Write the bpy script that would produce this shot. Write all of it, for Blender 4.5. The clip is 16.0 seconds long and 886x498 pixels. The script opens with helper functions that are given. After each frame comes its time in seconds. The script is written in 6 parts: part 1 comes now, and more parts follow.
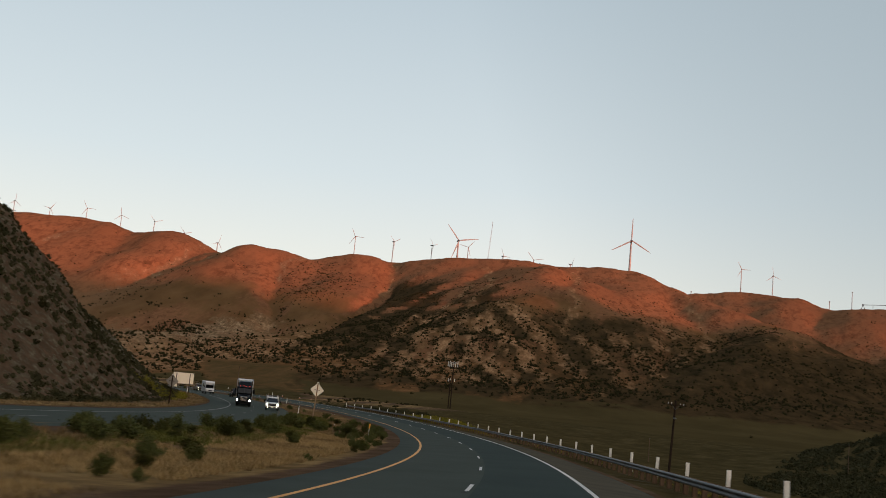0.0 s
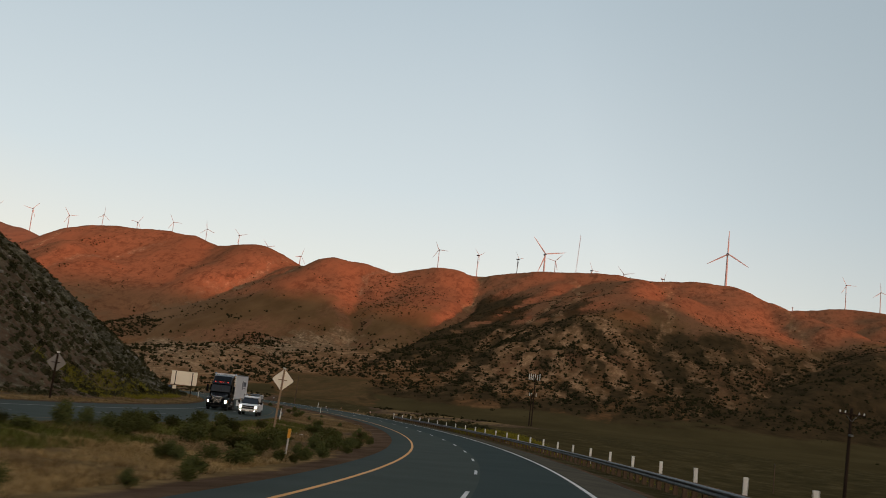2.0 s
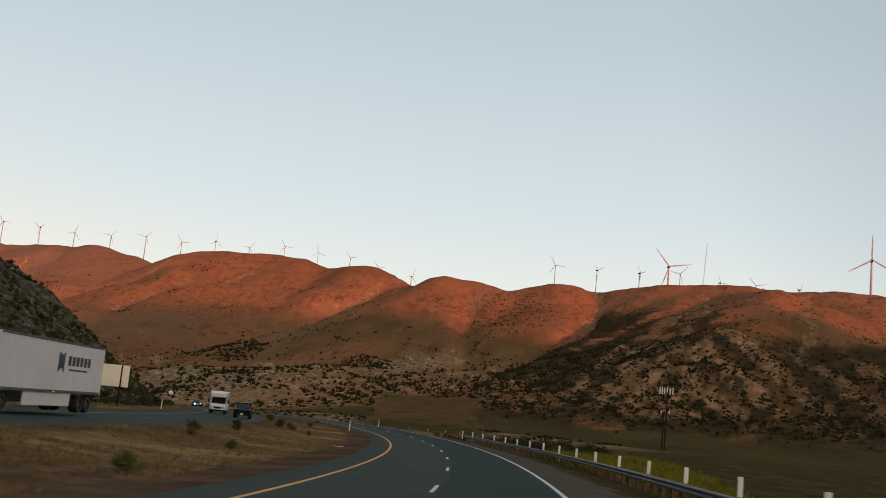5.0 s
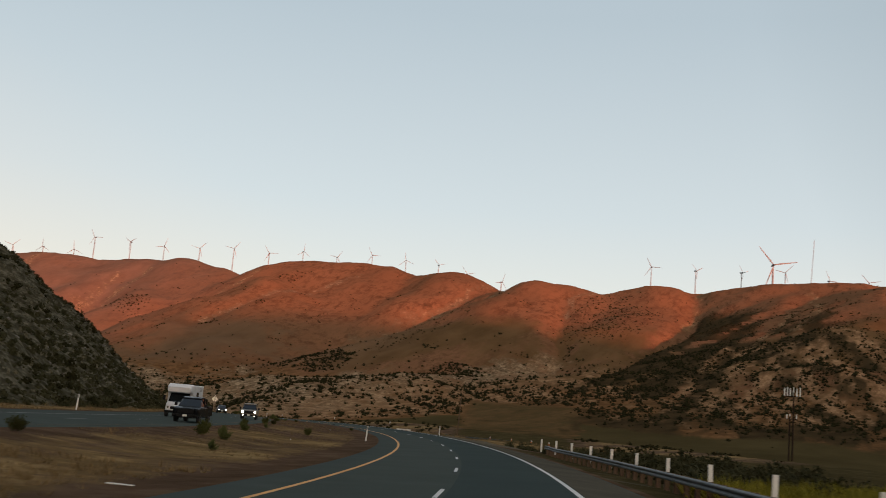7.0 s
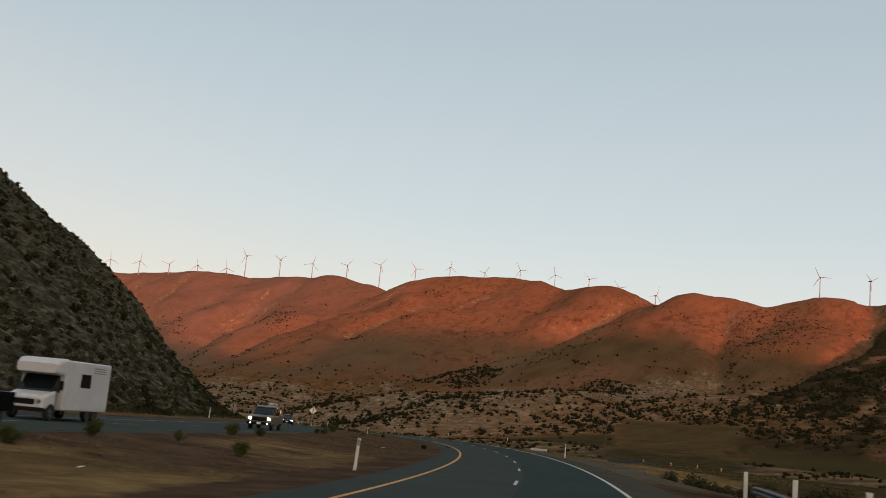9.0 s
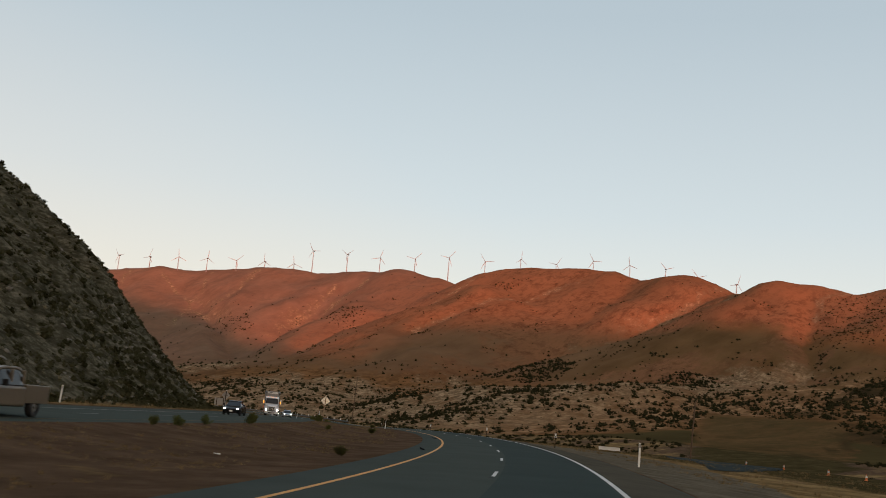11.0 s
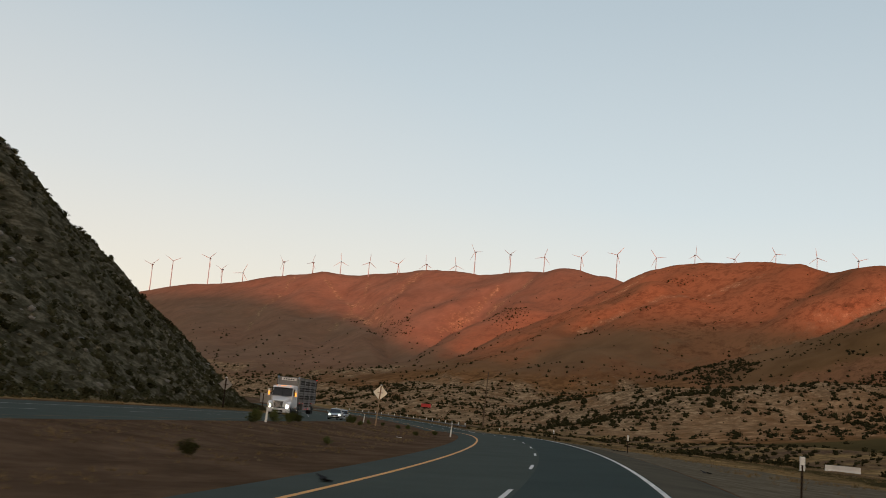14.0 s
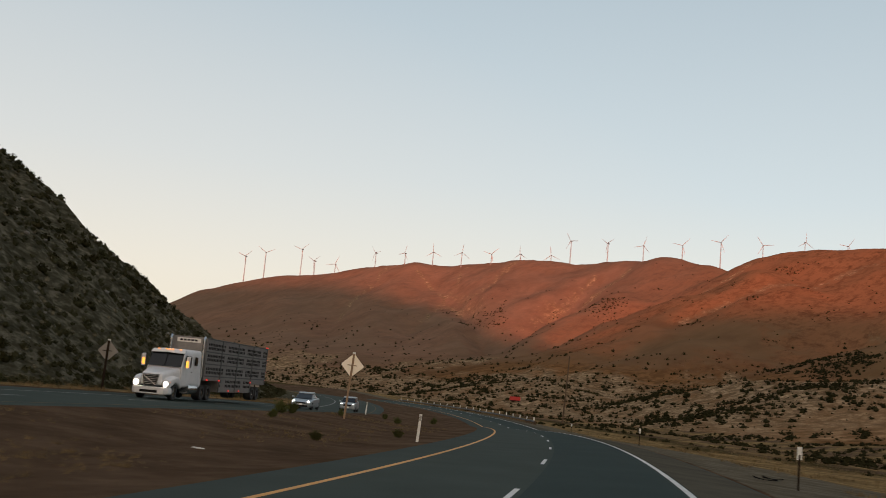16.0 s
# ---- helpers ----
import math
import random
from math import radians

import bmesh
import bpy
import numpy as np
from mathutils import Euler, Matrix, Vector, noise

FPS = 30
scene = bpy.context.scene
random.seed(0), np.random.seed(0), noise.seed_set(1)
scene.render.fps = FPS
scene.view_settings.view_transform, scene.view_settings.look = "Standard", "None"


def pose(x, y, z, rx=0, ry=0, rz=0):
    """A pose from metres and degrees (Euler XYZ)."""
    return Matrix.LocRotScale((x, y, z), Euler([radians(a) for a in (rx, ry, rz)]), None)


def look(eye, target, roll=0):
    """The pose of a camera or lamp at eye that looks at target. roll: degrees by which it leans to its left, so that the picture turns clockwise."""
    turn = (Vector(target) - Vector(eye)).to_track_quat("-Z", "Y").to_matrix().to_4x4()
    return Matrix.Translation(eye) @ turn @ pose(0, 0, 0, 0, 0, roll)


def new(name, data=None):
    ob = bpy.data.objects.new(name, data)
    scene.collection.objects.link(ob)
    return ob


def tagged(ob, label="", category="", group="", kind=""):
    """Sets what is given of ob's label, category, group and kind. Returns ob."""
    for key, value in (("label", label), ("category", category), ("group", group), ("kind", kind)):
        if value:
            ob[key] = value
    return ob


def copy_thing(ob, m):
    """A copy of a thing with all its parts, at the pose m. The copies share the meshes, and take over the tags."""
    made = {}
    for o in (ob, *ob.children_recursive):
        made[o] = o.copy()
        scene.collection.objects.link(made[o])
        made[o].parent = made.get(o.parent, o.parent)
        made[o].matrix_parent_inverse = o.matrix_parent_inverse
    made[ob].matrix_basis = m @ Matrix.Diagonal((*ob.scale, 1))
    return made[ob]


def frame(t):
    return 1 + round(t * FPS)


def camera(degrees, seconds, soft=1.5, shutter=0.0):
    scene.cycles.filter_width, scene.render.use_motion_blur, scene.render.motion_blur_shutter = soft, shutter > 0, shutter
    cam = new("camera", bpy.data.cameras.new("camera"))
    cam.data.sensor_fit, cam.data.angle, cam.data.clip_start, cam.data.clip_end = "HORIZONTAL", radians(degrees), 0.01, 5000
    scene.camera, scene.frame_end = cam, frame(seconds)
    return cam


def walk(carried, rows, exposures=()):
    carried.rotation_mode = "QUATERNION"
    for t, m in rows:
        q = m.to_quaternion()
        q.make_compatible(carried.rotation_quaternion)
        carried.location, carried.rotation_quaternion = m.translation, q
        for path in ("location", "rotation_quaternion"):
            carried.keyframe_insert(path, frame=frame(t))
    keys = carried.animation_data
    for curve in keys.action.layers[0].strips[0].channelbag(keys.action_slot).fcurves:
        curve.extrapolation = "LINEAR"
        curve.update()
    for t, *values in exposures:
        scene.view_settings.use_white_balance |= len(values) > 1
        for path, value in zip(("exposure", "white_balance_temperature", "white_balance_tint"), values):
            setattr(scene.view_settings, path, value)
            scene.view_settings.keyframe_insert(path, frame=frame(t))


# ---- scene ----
# ---- camera: seconds, place, and the degrees of turn to the left, tilt up and lean ----
ROWS = [
    (0, 0.08, -0.73, 1.60, 8.44, 7.84, 5.29),
    (0.5, -0.15, 11.36, 1.13, 9.40, 7.99, 5.78),
    (1, -0.65, 23.44, 0.70, 10.68, 8.29, 6.01),
    (1.5, -1.43, 35.50, 0.29, 12.28, 8.40, 6.22),
    (2, -2.50, 47.52, -0.08, 13.52, 8.41, 6.08),
    (2.5, -3.68, 59.53, -0.42, 14.13, 8.81, 5.86),
    (3, -5.17, 71.50, -0.73, 15.99, 8.83, 5.77),
    (3.5, -6.95, 83.43, -1.01, 16.95, 8.79, 5.69),
    (4, -9.04, 95.31, -1.27, 18.04, 8.97, 5.54),
    (4.5, -11.56, 107.09, -1.50, 19.29, 9.02, 5.50),
    (5, -14.36, 118.81, -1.72, 20.33, 9.15, 5.40),
    (5.5, -17.41, 130.45, -1.92, 21.28, 9.31, 5.28),
    (6, -20.73, 142.02, -2.10, 22.24, 9.44, 5.18),
    (6.5, -24.25, 153.52, -2.26, 23.36, 9.49, 5.14),
    (7, -28.01, 164.93, -2.40, 25.56, 9.27, 4.80),
    (7.5, -32.02, 176.26, -2.53, 28.68, 9.48, 4.93),
    (8, -36.28, 187.49, -2.65, 30.83, 9.74, 5.05),
    (8.5, -40.72, 198.63, -2.75, 33.05, 9.66, 5.37),
    (9, -45.41, 209.68, -2.84, 34.20, 9.60, 5.34),
    (9.5, -50.34, 220.61, -2.93, 35.20, 9.46, 5.25),
    (10, -55.50, 231.43, -3.01, 36.16, 9.28, 5.15),
    (10.5, -60.93, 242.12, -3.08, 37.18, 9.13, 5.07),
    (11, -66.59, 252.67, -3.15, 38.33, 9.07, 5.04),
    (11.5, -72.48, 263.10, -3.22, 40.20, 9.04, 4.78),
    (12, -78.59, 273.38, -3.29, 41.60, 8.99, 4.71),
    (12.5, -84.96, 283.51, -3.36, 43.47, 8.64, 4.31),
    (13, -91.55, 293.48, -3.44, 46.52, 8.54, 4.34),
    (13.5, -98.36, 303.30, -3.51, 47.64, 8.40, 4.70),
    (14, -105.39, 312.95, -3.59, 47.95, 8.61, 4.90),
    (14.5, -112.67, 322.41, -3.68, 49.01, 8.41, 5.05),
    (15, -120.16, 331.69, -3.78, 50.45, 8.26, 5.21),
    (15.5, -127.86, 340.80, -3.89, 51.49, 8.22, 5.35),
    (16, -135.76, 349.72, -4.00, 53.45, 7.80, 5.30),
]


def carried_pose(x, y, z, yaw, tilt, lean):
    return Matrix.Translation((x, y, z)) @ pose(0, 0, 0, 0, 0, yaw) @ pose(0, 0, 0, 90 + tilt) @ pose(0, 0, 0, 0, 0, lean)


cam = camera(46.89, 16.0, soft=0.9, shutter=0.3)
walk(cam, [(t, carried_pose(*r)) for t, *r in ROWS], [(0.0, 0.39), (1.5, 0.34), (2.0, 0.31), (3.0, 0.31), (4.0, 0.33), (6.3, 0.45), (6.8, 0.36), (7.2, 0.30), (7.6, 0.26), (8.7, 0.25), (11.0, 0.32), (12.0, 0.26), (12.5, 0.29), (14.0, 0.31), (14.5, 0.26), (15.0, 0.29), (16.0, 0.32)])

# ---- world, sun ----
SUN_TO = Vector((-0.77, 0.638, -math.tan(radians(4.5)))).normalized()
world = bpy.data.worlds.new("sky")
scene.world = world
world.use_nodes = True
wn = world.node_tree
bg = wn.nodes["Background"]
sky = wn.nodes.new("ShaderNodeTexSky")
sky.sky_type = "NISHITA"
sky.sun_disc = False
sky.sun_elevation = radians(4.5)
sky.sun_rotation = radians(129.6)
sky.altitude = 600
sky.air_density, sky.dust_density, sky.ozone_density = 1.0, 1.0, 1.0
# Evening haze over the clear sky: paler and warmer towards the horizon, warmest in the west.
way = wn.nodes.new("ShaderNodeTexCoord")
split = wn.nodes.new("ShaderNodeSeparateXYZ")
wn.links.new(way.outputs["Generated"], split.inputs[0])
haze = wn.nodes.new("ShaderNodeValToRGB")
while len(haze.color_ramp.elements) < 5:
    haze.color_ramp.elements.new(0.5)
for e, (at, c) in zip(haze.color_ramp.elements, [(0.0, (0.615, 0.585, 0.525)), (0.09, (0.605, 0.595, 0.555)), (0.2, (0.48, 0.525, 0.545)), (0.38, (0.36, 0.42, 0.46)), (1.0, (0.25, 0.32, 0.40))]):
    e.position, e.color = at, (*c, 1)
wn.links.new(split.outputs[2], haze.inputs[0])
west = wn.nodes.new("ShaderNodeVectorMath")
west.operation = "DOT_PRODUCT"
west.inputs[1].default_value = (-0.98, 0.12, -1.1)
wn.links.new(way.outputs["Generated"], west.inputs[0])
west_ramp = wn.nodes.new("ShaderNodeValToRGB")
west_ramp.color_ramp.elements[0].position, west_ramp.color_ramp.elements[0].color = 0.45, (0, 0, 0, 1)
west_ramp.color_ramp.elements[1].position, west_ramp.color_ramp.elements[1].color = 1.0, (0.46, 0.46, 0.46, 1)
wn.links.new(west.outputs["Value"], west_ramp.inputs[0])
glow = wn.nodes.new("ShaderNodeMix")
glow.data_type = "RGBA"
glow.inputs[7].default_value = (0.64, 0.50, 0.39, 1)
wn.links.new(west_ramp.outputs[0], glow.inputs[0])
wn.links.new(haze.outputs[0], glow.inputs[6])
east = wn.nodes.new("ShaderNodeVectorMath")
east.operation = "DOT_PRODUCT"
east.inputs[1].default_value = (0.55, 0.72, 0.42)
wn.links.new(way.outputs["Generated"], east.inputs[0])
east_ramp = wn.nodes.new("ShaderNodeValToRGB")
east_ramp.color_ramp.elements[0].position, east_ramp.color_ramp.elements[0].color = 0.74, (0, 0, 0, 1)
east_ramp.color_ramp.elements[1].position, east_ramp.color_ramp.elements[1].color = 1.0, (0.85, 0.85, 0.85, 1)
wn.links.new(east.outputs["Value"], east_ramp.inputs[0])
dusk = wn.nodes.new("ShaderNodeMix")
dusk.data_type = "RGBA"
dusk.inputs[7].default_value = (0.250, 0.295, 0.322, 1)
wn.links.new(east_ramp.outputs[0], dusk.inputs[0])
wn.links.new(glow.outputs[2], dusk.inputs[6])
# the bright sky round the low sun, behind the way
low_sun = wn.nodes.new("ShaderNodeVectorMath")
low_sun.operation = "DOT_PRODUCT"
low_sun.inputs[1].default_value = (0.76, -0.63, 0.12)
wn.links.new(way.outputs["Generated"], low_sun.inputs[0])
low_ramp = wn.nodes.new("ShaderNodeValToRGB")
low_ramp.color_ramp.elements[0].position, low_ramp.color_ramp.elements[0].color = 0.35, (0, 0, 0, 1)
low_ramp.color_ramp.elements[1].position, low_ramp.color_ramp.elements[1].color = 1.0, (0.8, 0.8, 0.8, 1)
wn.links.new(low_sun.outputs["Value"], low_ramp.inputs[0])
sunset = wn.nodes.new("ShaderNodeMix")
sunset.data_type = "RGBA"
sunset.inputs[7].default_value = (1.45, 1.05, 0.74, 1)
wn.links.new(low_ramp.outputs[0], sunset.inputs[0])
wn.links.new(dusk.outputs[2], sunset.inputs[6])
thin = wn.nodes.new("ShaderNodeMix")
thin.data_type = "RGBA"
thin.blend_type = "ADD"
thin.inputs[0].default_value = 0.02
wn.links.new(sunset.outputs[2], thin.inputs[6])
wn.links.new(sky.outputs[0], thin.inputs[7])
wn.links.new(thin.outputs[2], bg.inputs[0])
bg.inputs[1].default_value = 1.0
sun_data = bpy.data.lights.new("sun", "SUN")
sun_data.energy = 4.8
sun_data.angle = radians(0.6)
sun_data.color = (1.0, 0.292, 0.18)
sun = new("sun", sun_data)
sun.matrix_world = look((0, 0, 0), SUN_TO)


# ---- materials ----
def material(name, stops, scale=1.0, fine=12.0, rough=0.9, bump=0.3, metal=0.0, height=0.02, stretch=None, emit=None, spec=None):
    """A noise of two scales run through colour stops, with relief."""
    m = bpy.data.materials.new(name)
    m.use_nodes = True
    t = m.node_tree
    b = t.nodes["Principled BSDF"]
    co = t.nodes.new("ShaderNodeTexCoord")
    src = co.outputs["Object"]
    if stretch:
        mp = t.nodes.new("ShaderNodeMapping")
        mp.inputs["Scale"].default_value = stretch
        t.links.new(src, mp.inputs[0])
        src = mp.outputs[0]
    n1, n2 = t.nodes.new("ShaderNodeTexNoise"), t.nodes.new("ShaderNodeTexNoise")
    n1.inputs["Scale"].default_value, n1.inputs["Detail"].default_value = scale, 5
    n2.inputs["Scale"].default_value, n2.inputs["Detail"].default_value = scale * fine, 4
    mix = t.nodes.new("ShaderNodeMix")
    mix.data_type = "FLOAT"
    mix.inputs[0].default_value = 0.42
    ramp = t.nodes.new("ShaderNodeValToRGB")
    el = ramp.color_ramp.elements
    while len(el) < len(stops):
        el.new(0.5)
    for e, (at, c) in zip(el, stops):
        e.position, e.color = at, (*c, 1)
    for n in (n1, n2):
        t.links.new(src, n.inputs["Vector"])
    t.links.new(n1.outputs[0], mix.inputs[2])
    t.links.new(n2.outputs[0], mix.inputs[3])
    t.links.new(mix.outputs[0], ramp.inputs[0])
    t.links.new(ramp.outputs[0], b.inputs["Base Color"])
    b.inputs["Roughness"].default_value = rough
    b.inputs["Metallic"].default_value = metal
    if spec is not None:
        b.inputs["Specular IOR Level"].default_value = spec
    if bump:
        bp = t.nodes.new("ShaderNodeBump")
        bp.inputs["Strength"].default_value = bump
        bp.inputs["Distance"].default_value = height
        t.links.new(n2.outputs[0], bp.inputs["Height"])
        t.links.new(bp.outputs[0], b.inputs["Normal"])
    if emit:
        b.inputs["Emission Color"].default_value = (*emit[0], 1)
        b.inputs["Emission Strength"].default_value = emit[1]
    return m


def earth_material(name, low, high, belt):
    """Soil and dry grass: pale bare soil with scrub low down, smooth dry grass above the belt; haze mixed into the
    western colours.
    """
    m = bpy.data.materials.new(name)
    m.use_nodes = True
    t = m.node_tree
    b = t.nodes["Principled BSDF"]
    b.inputs["Roughness"].default_value = 0.95
    b.inputs["Specular IOR Level"].default_value = 0.0
    co = t.nodes.new("ShaderNodeTexCoord")
    downhill = t.nodes.new("ShaderNodeMapping")
    downhill.inputs["Scale"].default_value = (1.0, 0.45, 0.8)
    downhill.inputs["Rotation"].default_value = (0, 0, radians(-14))
    t.links.new(co.outputs["Object"], downhill.inputs[0])

    def noisy(scale, detail=5, rough=0.6):
        n = t.nodes.new("ShaderNodeTexNoise")
        n.inputs["Scale"].default_value, n.inputs["Detail"].default_value, n.inputs["Roughness"].default_value = scale, detail, rough
        t.links.new(downhill.outputs[0], n.inputs["Vector"])
        return n.outputs[0]

    def ramp(src, stops):
        r = t.nodes.new("ShaderNodeValToRGB")
        el = r.color_ramp.elements
        while len(el) < len(stops):
            el.new(0.5)
        for e, (at, c) in zip(el, stops):
            e.position, e.color = at, (*c, 1)
        t.links.new(src, r.inputs[0])
        return r.outputs[0]

    def mixed(fac, a, c):
        x = t.nodes.new("ShaderNodeMix")
        x.data_type = "RGBA"
        t.links.new(fac, x.inputs[0])
        t.links.new(a, x.inputs[6])
        t.links.new(c, x.inputs[7])
        return x.outputs[2]

    a = mixed(ramp(noisy(0.16, 4), [(0.42, (0, 0, 0)), (0.58, (1, 1, 1))]), ramp(noisy(0.012), low[0]), ramp(noisy(0.02), low[1]))
    c = mixed(ramp(noisy(0.11, 7, 0.78), [(0.46, (0, 0, 0)), (0.6, (1, 1, 1))]), ramp(noisy(0.006), high[0]), ramp(noisy(0.03), high[1]))
    sep = t.nodes.new("ShaderNodeSeparateXYZ")
    t.links.new(co.outputs["Object"], sep.inputs[0])
    wob = t.nodes.new("ShaderNodeMath")
    wob.operation = "MULTIPLY_ADD"
    t.links.new(noisy(0.008), wob.inputs[0])
    wob.inputs[1].default_value = belt[1]
    t.links.new(sep.outputs[2], wob.inputs[2])
    span = t.nodes.new("ShaderNodeMapRange")
    t.links.new(wob.outputs[0], span.inputs[0])
    span.inputs[1].default_value, span.inputs[2].default_value = belt[0] + belt[1] * 0.35, belt[0] + belt[1] * 0.65
    cover = t.nodes.new("ShaderNodeAttribute")
    cover.attribute_name = "cover"
    sep2 = t.nodes.new("ShaderNodeSeparateColor")
    t.links.new(cover.outputs["Color"], sep2.inputs[0])
    grain = noisy(0.1, 6, 0.75)

    def ragged(w):
        add = t.nodes.new("ShaderNodeMath")
        add.operation = "ADD"
        t.links.new(w, add.inputs[0])
        t.links.new(grain, add.inputs[1])
        rng = t.nodes.new("ShaderNodeMapRange")
        rng.inputs[1].default_value, rng.inputs[2].default_value = 0.8, 1.2
        t.links.new(add.outputs[0], rng.inputs[0])
        return rng.outputs[0]

    out = mixed(span.outputs[0], a, c)
    # Westward the grass colour pales: distance haze put into the base colour.
    west_haze = t.nodes.new("ShaderNodeMapRange")
    t.links.new(sep.outputs[0], west_haze.inputs[0])
    west_haze.inputs[1].default_value, west_haze.inputs[2].default_value = -560, -720
    straw = mixed(west_haze.outputs[0], ramp(noisy(0.03), [(0.3, (0.086, 0.049, 0.021)), (0.7, (0.132, 0.075, 0.034))]), ramp(noisy(0.03), [(0.3, (0.112, 0.064, 0.034)), (0.7, (0.160, 0.093, 0.050))]))
    out = mixed(ragged(sep2.outputs[1]), out, straw)
    # The far western hill is greyed further, its haze and shade mixed into the colour.
    far_west_haze = t.nodes.new("ShaderNodeMapRange")
    t.links.new(sep.outputs[0], far_west_haze.inputs[0])
    far_west_haze.inputs[1].default_value, far_west_haze.inputs[2].default_value, far_west_haze.inputs[4].default_value = -960, -1240, 0.6
    out = mixed(far_west_haze.outputs[0], out, ramp(noisy(0.04, 6, 0.7), [(0.3, (0.112, 0.073, 0.053)), (0.7, (0.196, 0.129, 0.092))]))
    # Dark brush colour, which also carries the shade of slopes turned from the sun.
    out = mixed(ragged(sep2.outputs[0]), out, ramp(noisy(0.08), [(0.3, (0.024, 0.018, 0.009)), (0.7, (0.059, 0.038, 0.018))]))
    foot = t.nodes.new("ShaderNodeMapRange")
    t.links.new(sep.outputs[0], foot.inputs[0])
    foot.inputs[1].default_value, foot.inputs[2].default_value = -370, -450
    pale = mixed(foot.outputs[0], ramp(noisy(0.12, 6, 0.75), [(0.3, (0.084, 0.045, 0.020)), (0.5, (0.178, 0.101, 0.050)), (0.66, (0.34, 0.202, 0.108))]),
                 ramp(noisy(0.22, 8, 0.8), [(0.34, (0.062, 0.040, 0.021)), (0.49, (0.152, 0.100, 0.056)), (0.63, (0.37, 0.257, 0.154))]))
    out = mixed(ragged(sep2.outputs[2]), out, pale)
    out = mixed(ragged(cover.outputs["Alpha"]), out, ramp(noisy(0.02, 6, 0.7), [(0.3, (0.043, 0.033, 0.014)), (0.7, (0.070, 0.053, 0.023))]))
    t.links.new(out, b.inputs["Base Color"])
    bp = t.nodes.new("ShaderNodeBump")
    bp.inputs["Strength"].default_value, bp.inputs["Distance"].default_value = 0.6, 0.8
    t.links.new(noisy(0.25, 6, 0.7), bp.inputs["Height"])
    t.links.new(bp.outputs[0], b.inputs["Normal"])
    return m


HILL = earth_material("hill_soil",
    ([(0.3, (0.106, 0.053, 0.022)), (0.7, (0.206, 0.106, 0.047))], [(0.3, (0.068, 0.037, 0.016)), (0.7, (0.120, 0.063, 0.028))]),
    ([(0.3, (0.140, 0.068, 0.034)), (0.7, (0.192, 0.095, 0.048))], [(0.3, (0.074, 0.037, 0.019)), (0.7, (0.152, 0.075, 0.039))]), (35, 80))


def verge_material():
    """Dirt, dry grass, cut slope, field and gravel, laid by the cover weights of the land."""
    m = bpy.data.materials.new("verge")
    m.use_nodes = True
    t = m.node_tree
    b = t.nodes["Principled BSDF"]
    b.inputs["Roughness"].default_value = 0.95
    b.inputs["Specular IOR Level"].default_value = 0.0
    co = t.nodes.new("ShaderNodeTexCoord")
    bedding = t.nodes.new("ShaderNodeMapping")
    bedding.inputs["Scale"].default_value = (1.0, 1.0, 3.0)
    t.links.new(co.outputs["Object"], bedding.inputs[0])

    def noisy(scale, detail=5, rough=0.6):
        n = t.nodes.new("ShaderNodeTexNoise")
        n.inputs["Scale"].default_value, n.inputs["Detail"].default_value, n.inputs["Roughness"].default_value = scale, detail, rough
        t.links.new(bedding.outputs[0], n.inputs["Vector"])
        return n.outputs[0]

    def tones(scale, a, c, e):
        r = t.nodes.new("ShaderNodeValToRGB")
        r.color_ramp.elements.new(0.5)
        for el, (at, col) in zip(r.color_ramp.elements, [(0.34, a), (0.5, c), (0.66, e)]):
            el.position, el.color = at, (*col, 1)
        t.links.new(noisy(scale, 7, 0.72), r.inputs[0])
        return r.outputs[0]

    cover = t.nodes.new("ShaderNodeAttribute")
    cover.attribute_name = "cover"
    sep = t.nodes.new("ShaderNodeSeparateColor")
    t.links.new(cover.outputs["Color"], sep.inputs[0])
    ragged = noisy(0.5, 5, 0.7)
    out = tones(0.3, (0.058, 0.038, 0.024), (0.084, 0.054, 0.034), (0.120, 0.079, 0.051))
    layers = [(sep.outputs[0], tones(0.22, (0.094, 0.062, 0.028), (0.168, 0.111, 0.050), (0.28, 0.188, 0.086))),
              (sep.outputs[1], tones(0.5, (0.024, 0.023, 0.014), (0.056, 0.051, 0.033), (0.145, 0.129, 0.092))),
              (sep.outputs[2], tones(0.16, (0.034, 0.028, 0.012), (0.050, 0.039, 0.017), (0.078, 0.059, 0.027))),
              (cover.outputs["Alpha"], tones(0.6, (0.076, 0.063, 0.043), (0.108, 0.091, 0.064), (0.152, 0.130, 0.094)))]
    for w, col in layers:
        add = t.nodes.new("ShaderNodeMath")
        add.operation = "ADD"
        t.links.new(w, add.inputs[0])
        t.links.new(ragged, add.inputs[1])
        rng = t.nodes.new("ShaderNodeMapRange")
        rng.inputs[1].default_value, rng.inputs[2].default_value = 0.86, 1.14
        t.links.new(add.outputs[0], rng.inputs[0])
        x = t.nodes.new("ShaderNodeMix")
        x.data_type = "RGBA"
        t.links.new(rng.outputs[0], x.inputs[0])
        t.links.new(out, x.inputs[6])
        t.links.new(col, x.inputs[7])
        out = x.outputs[2]
    t.links.new(out, b.inputs["Base Color"])
    bp = t.nodes.new("ShaderNodeBump")
    bp.inputs["Strength"].default_value, bp.inputs["Distance"].default_value = 0.7, 0.25
    t.links.new(noisy(1.6, 7, 0.75), bp.inputs["Height"])
    t.links.new(bp.outputs[0], b.inputs["Normal"])
    return m


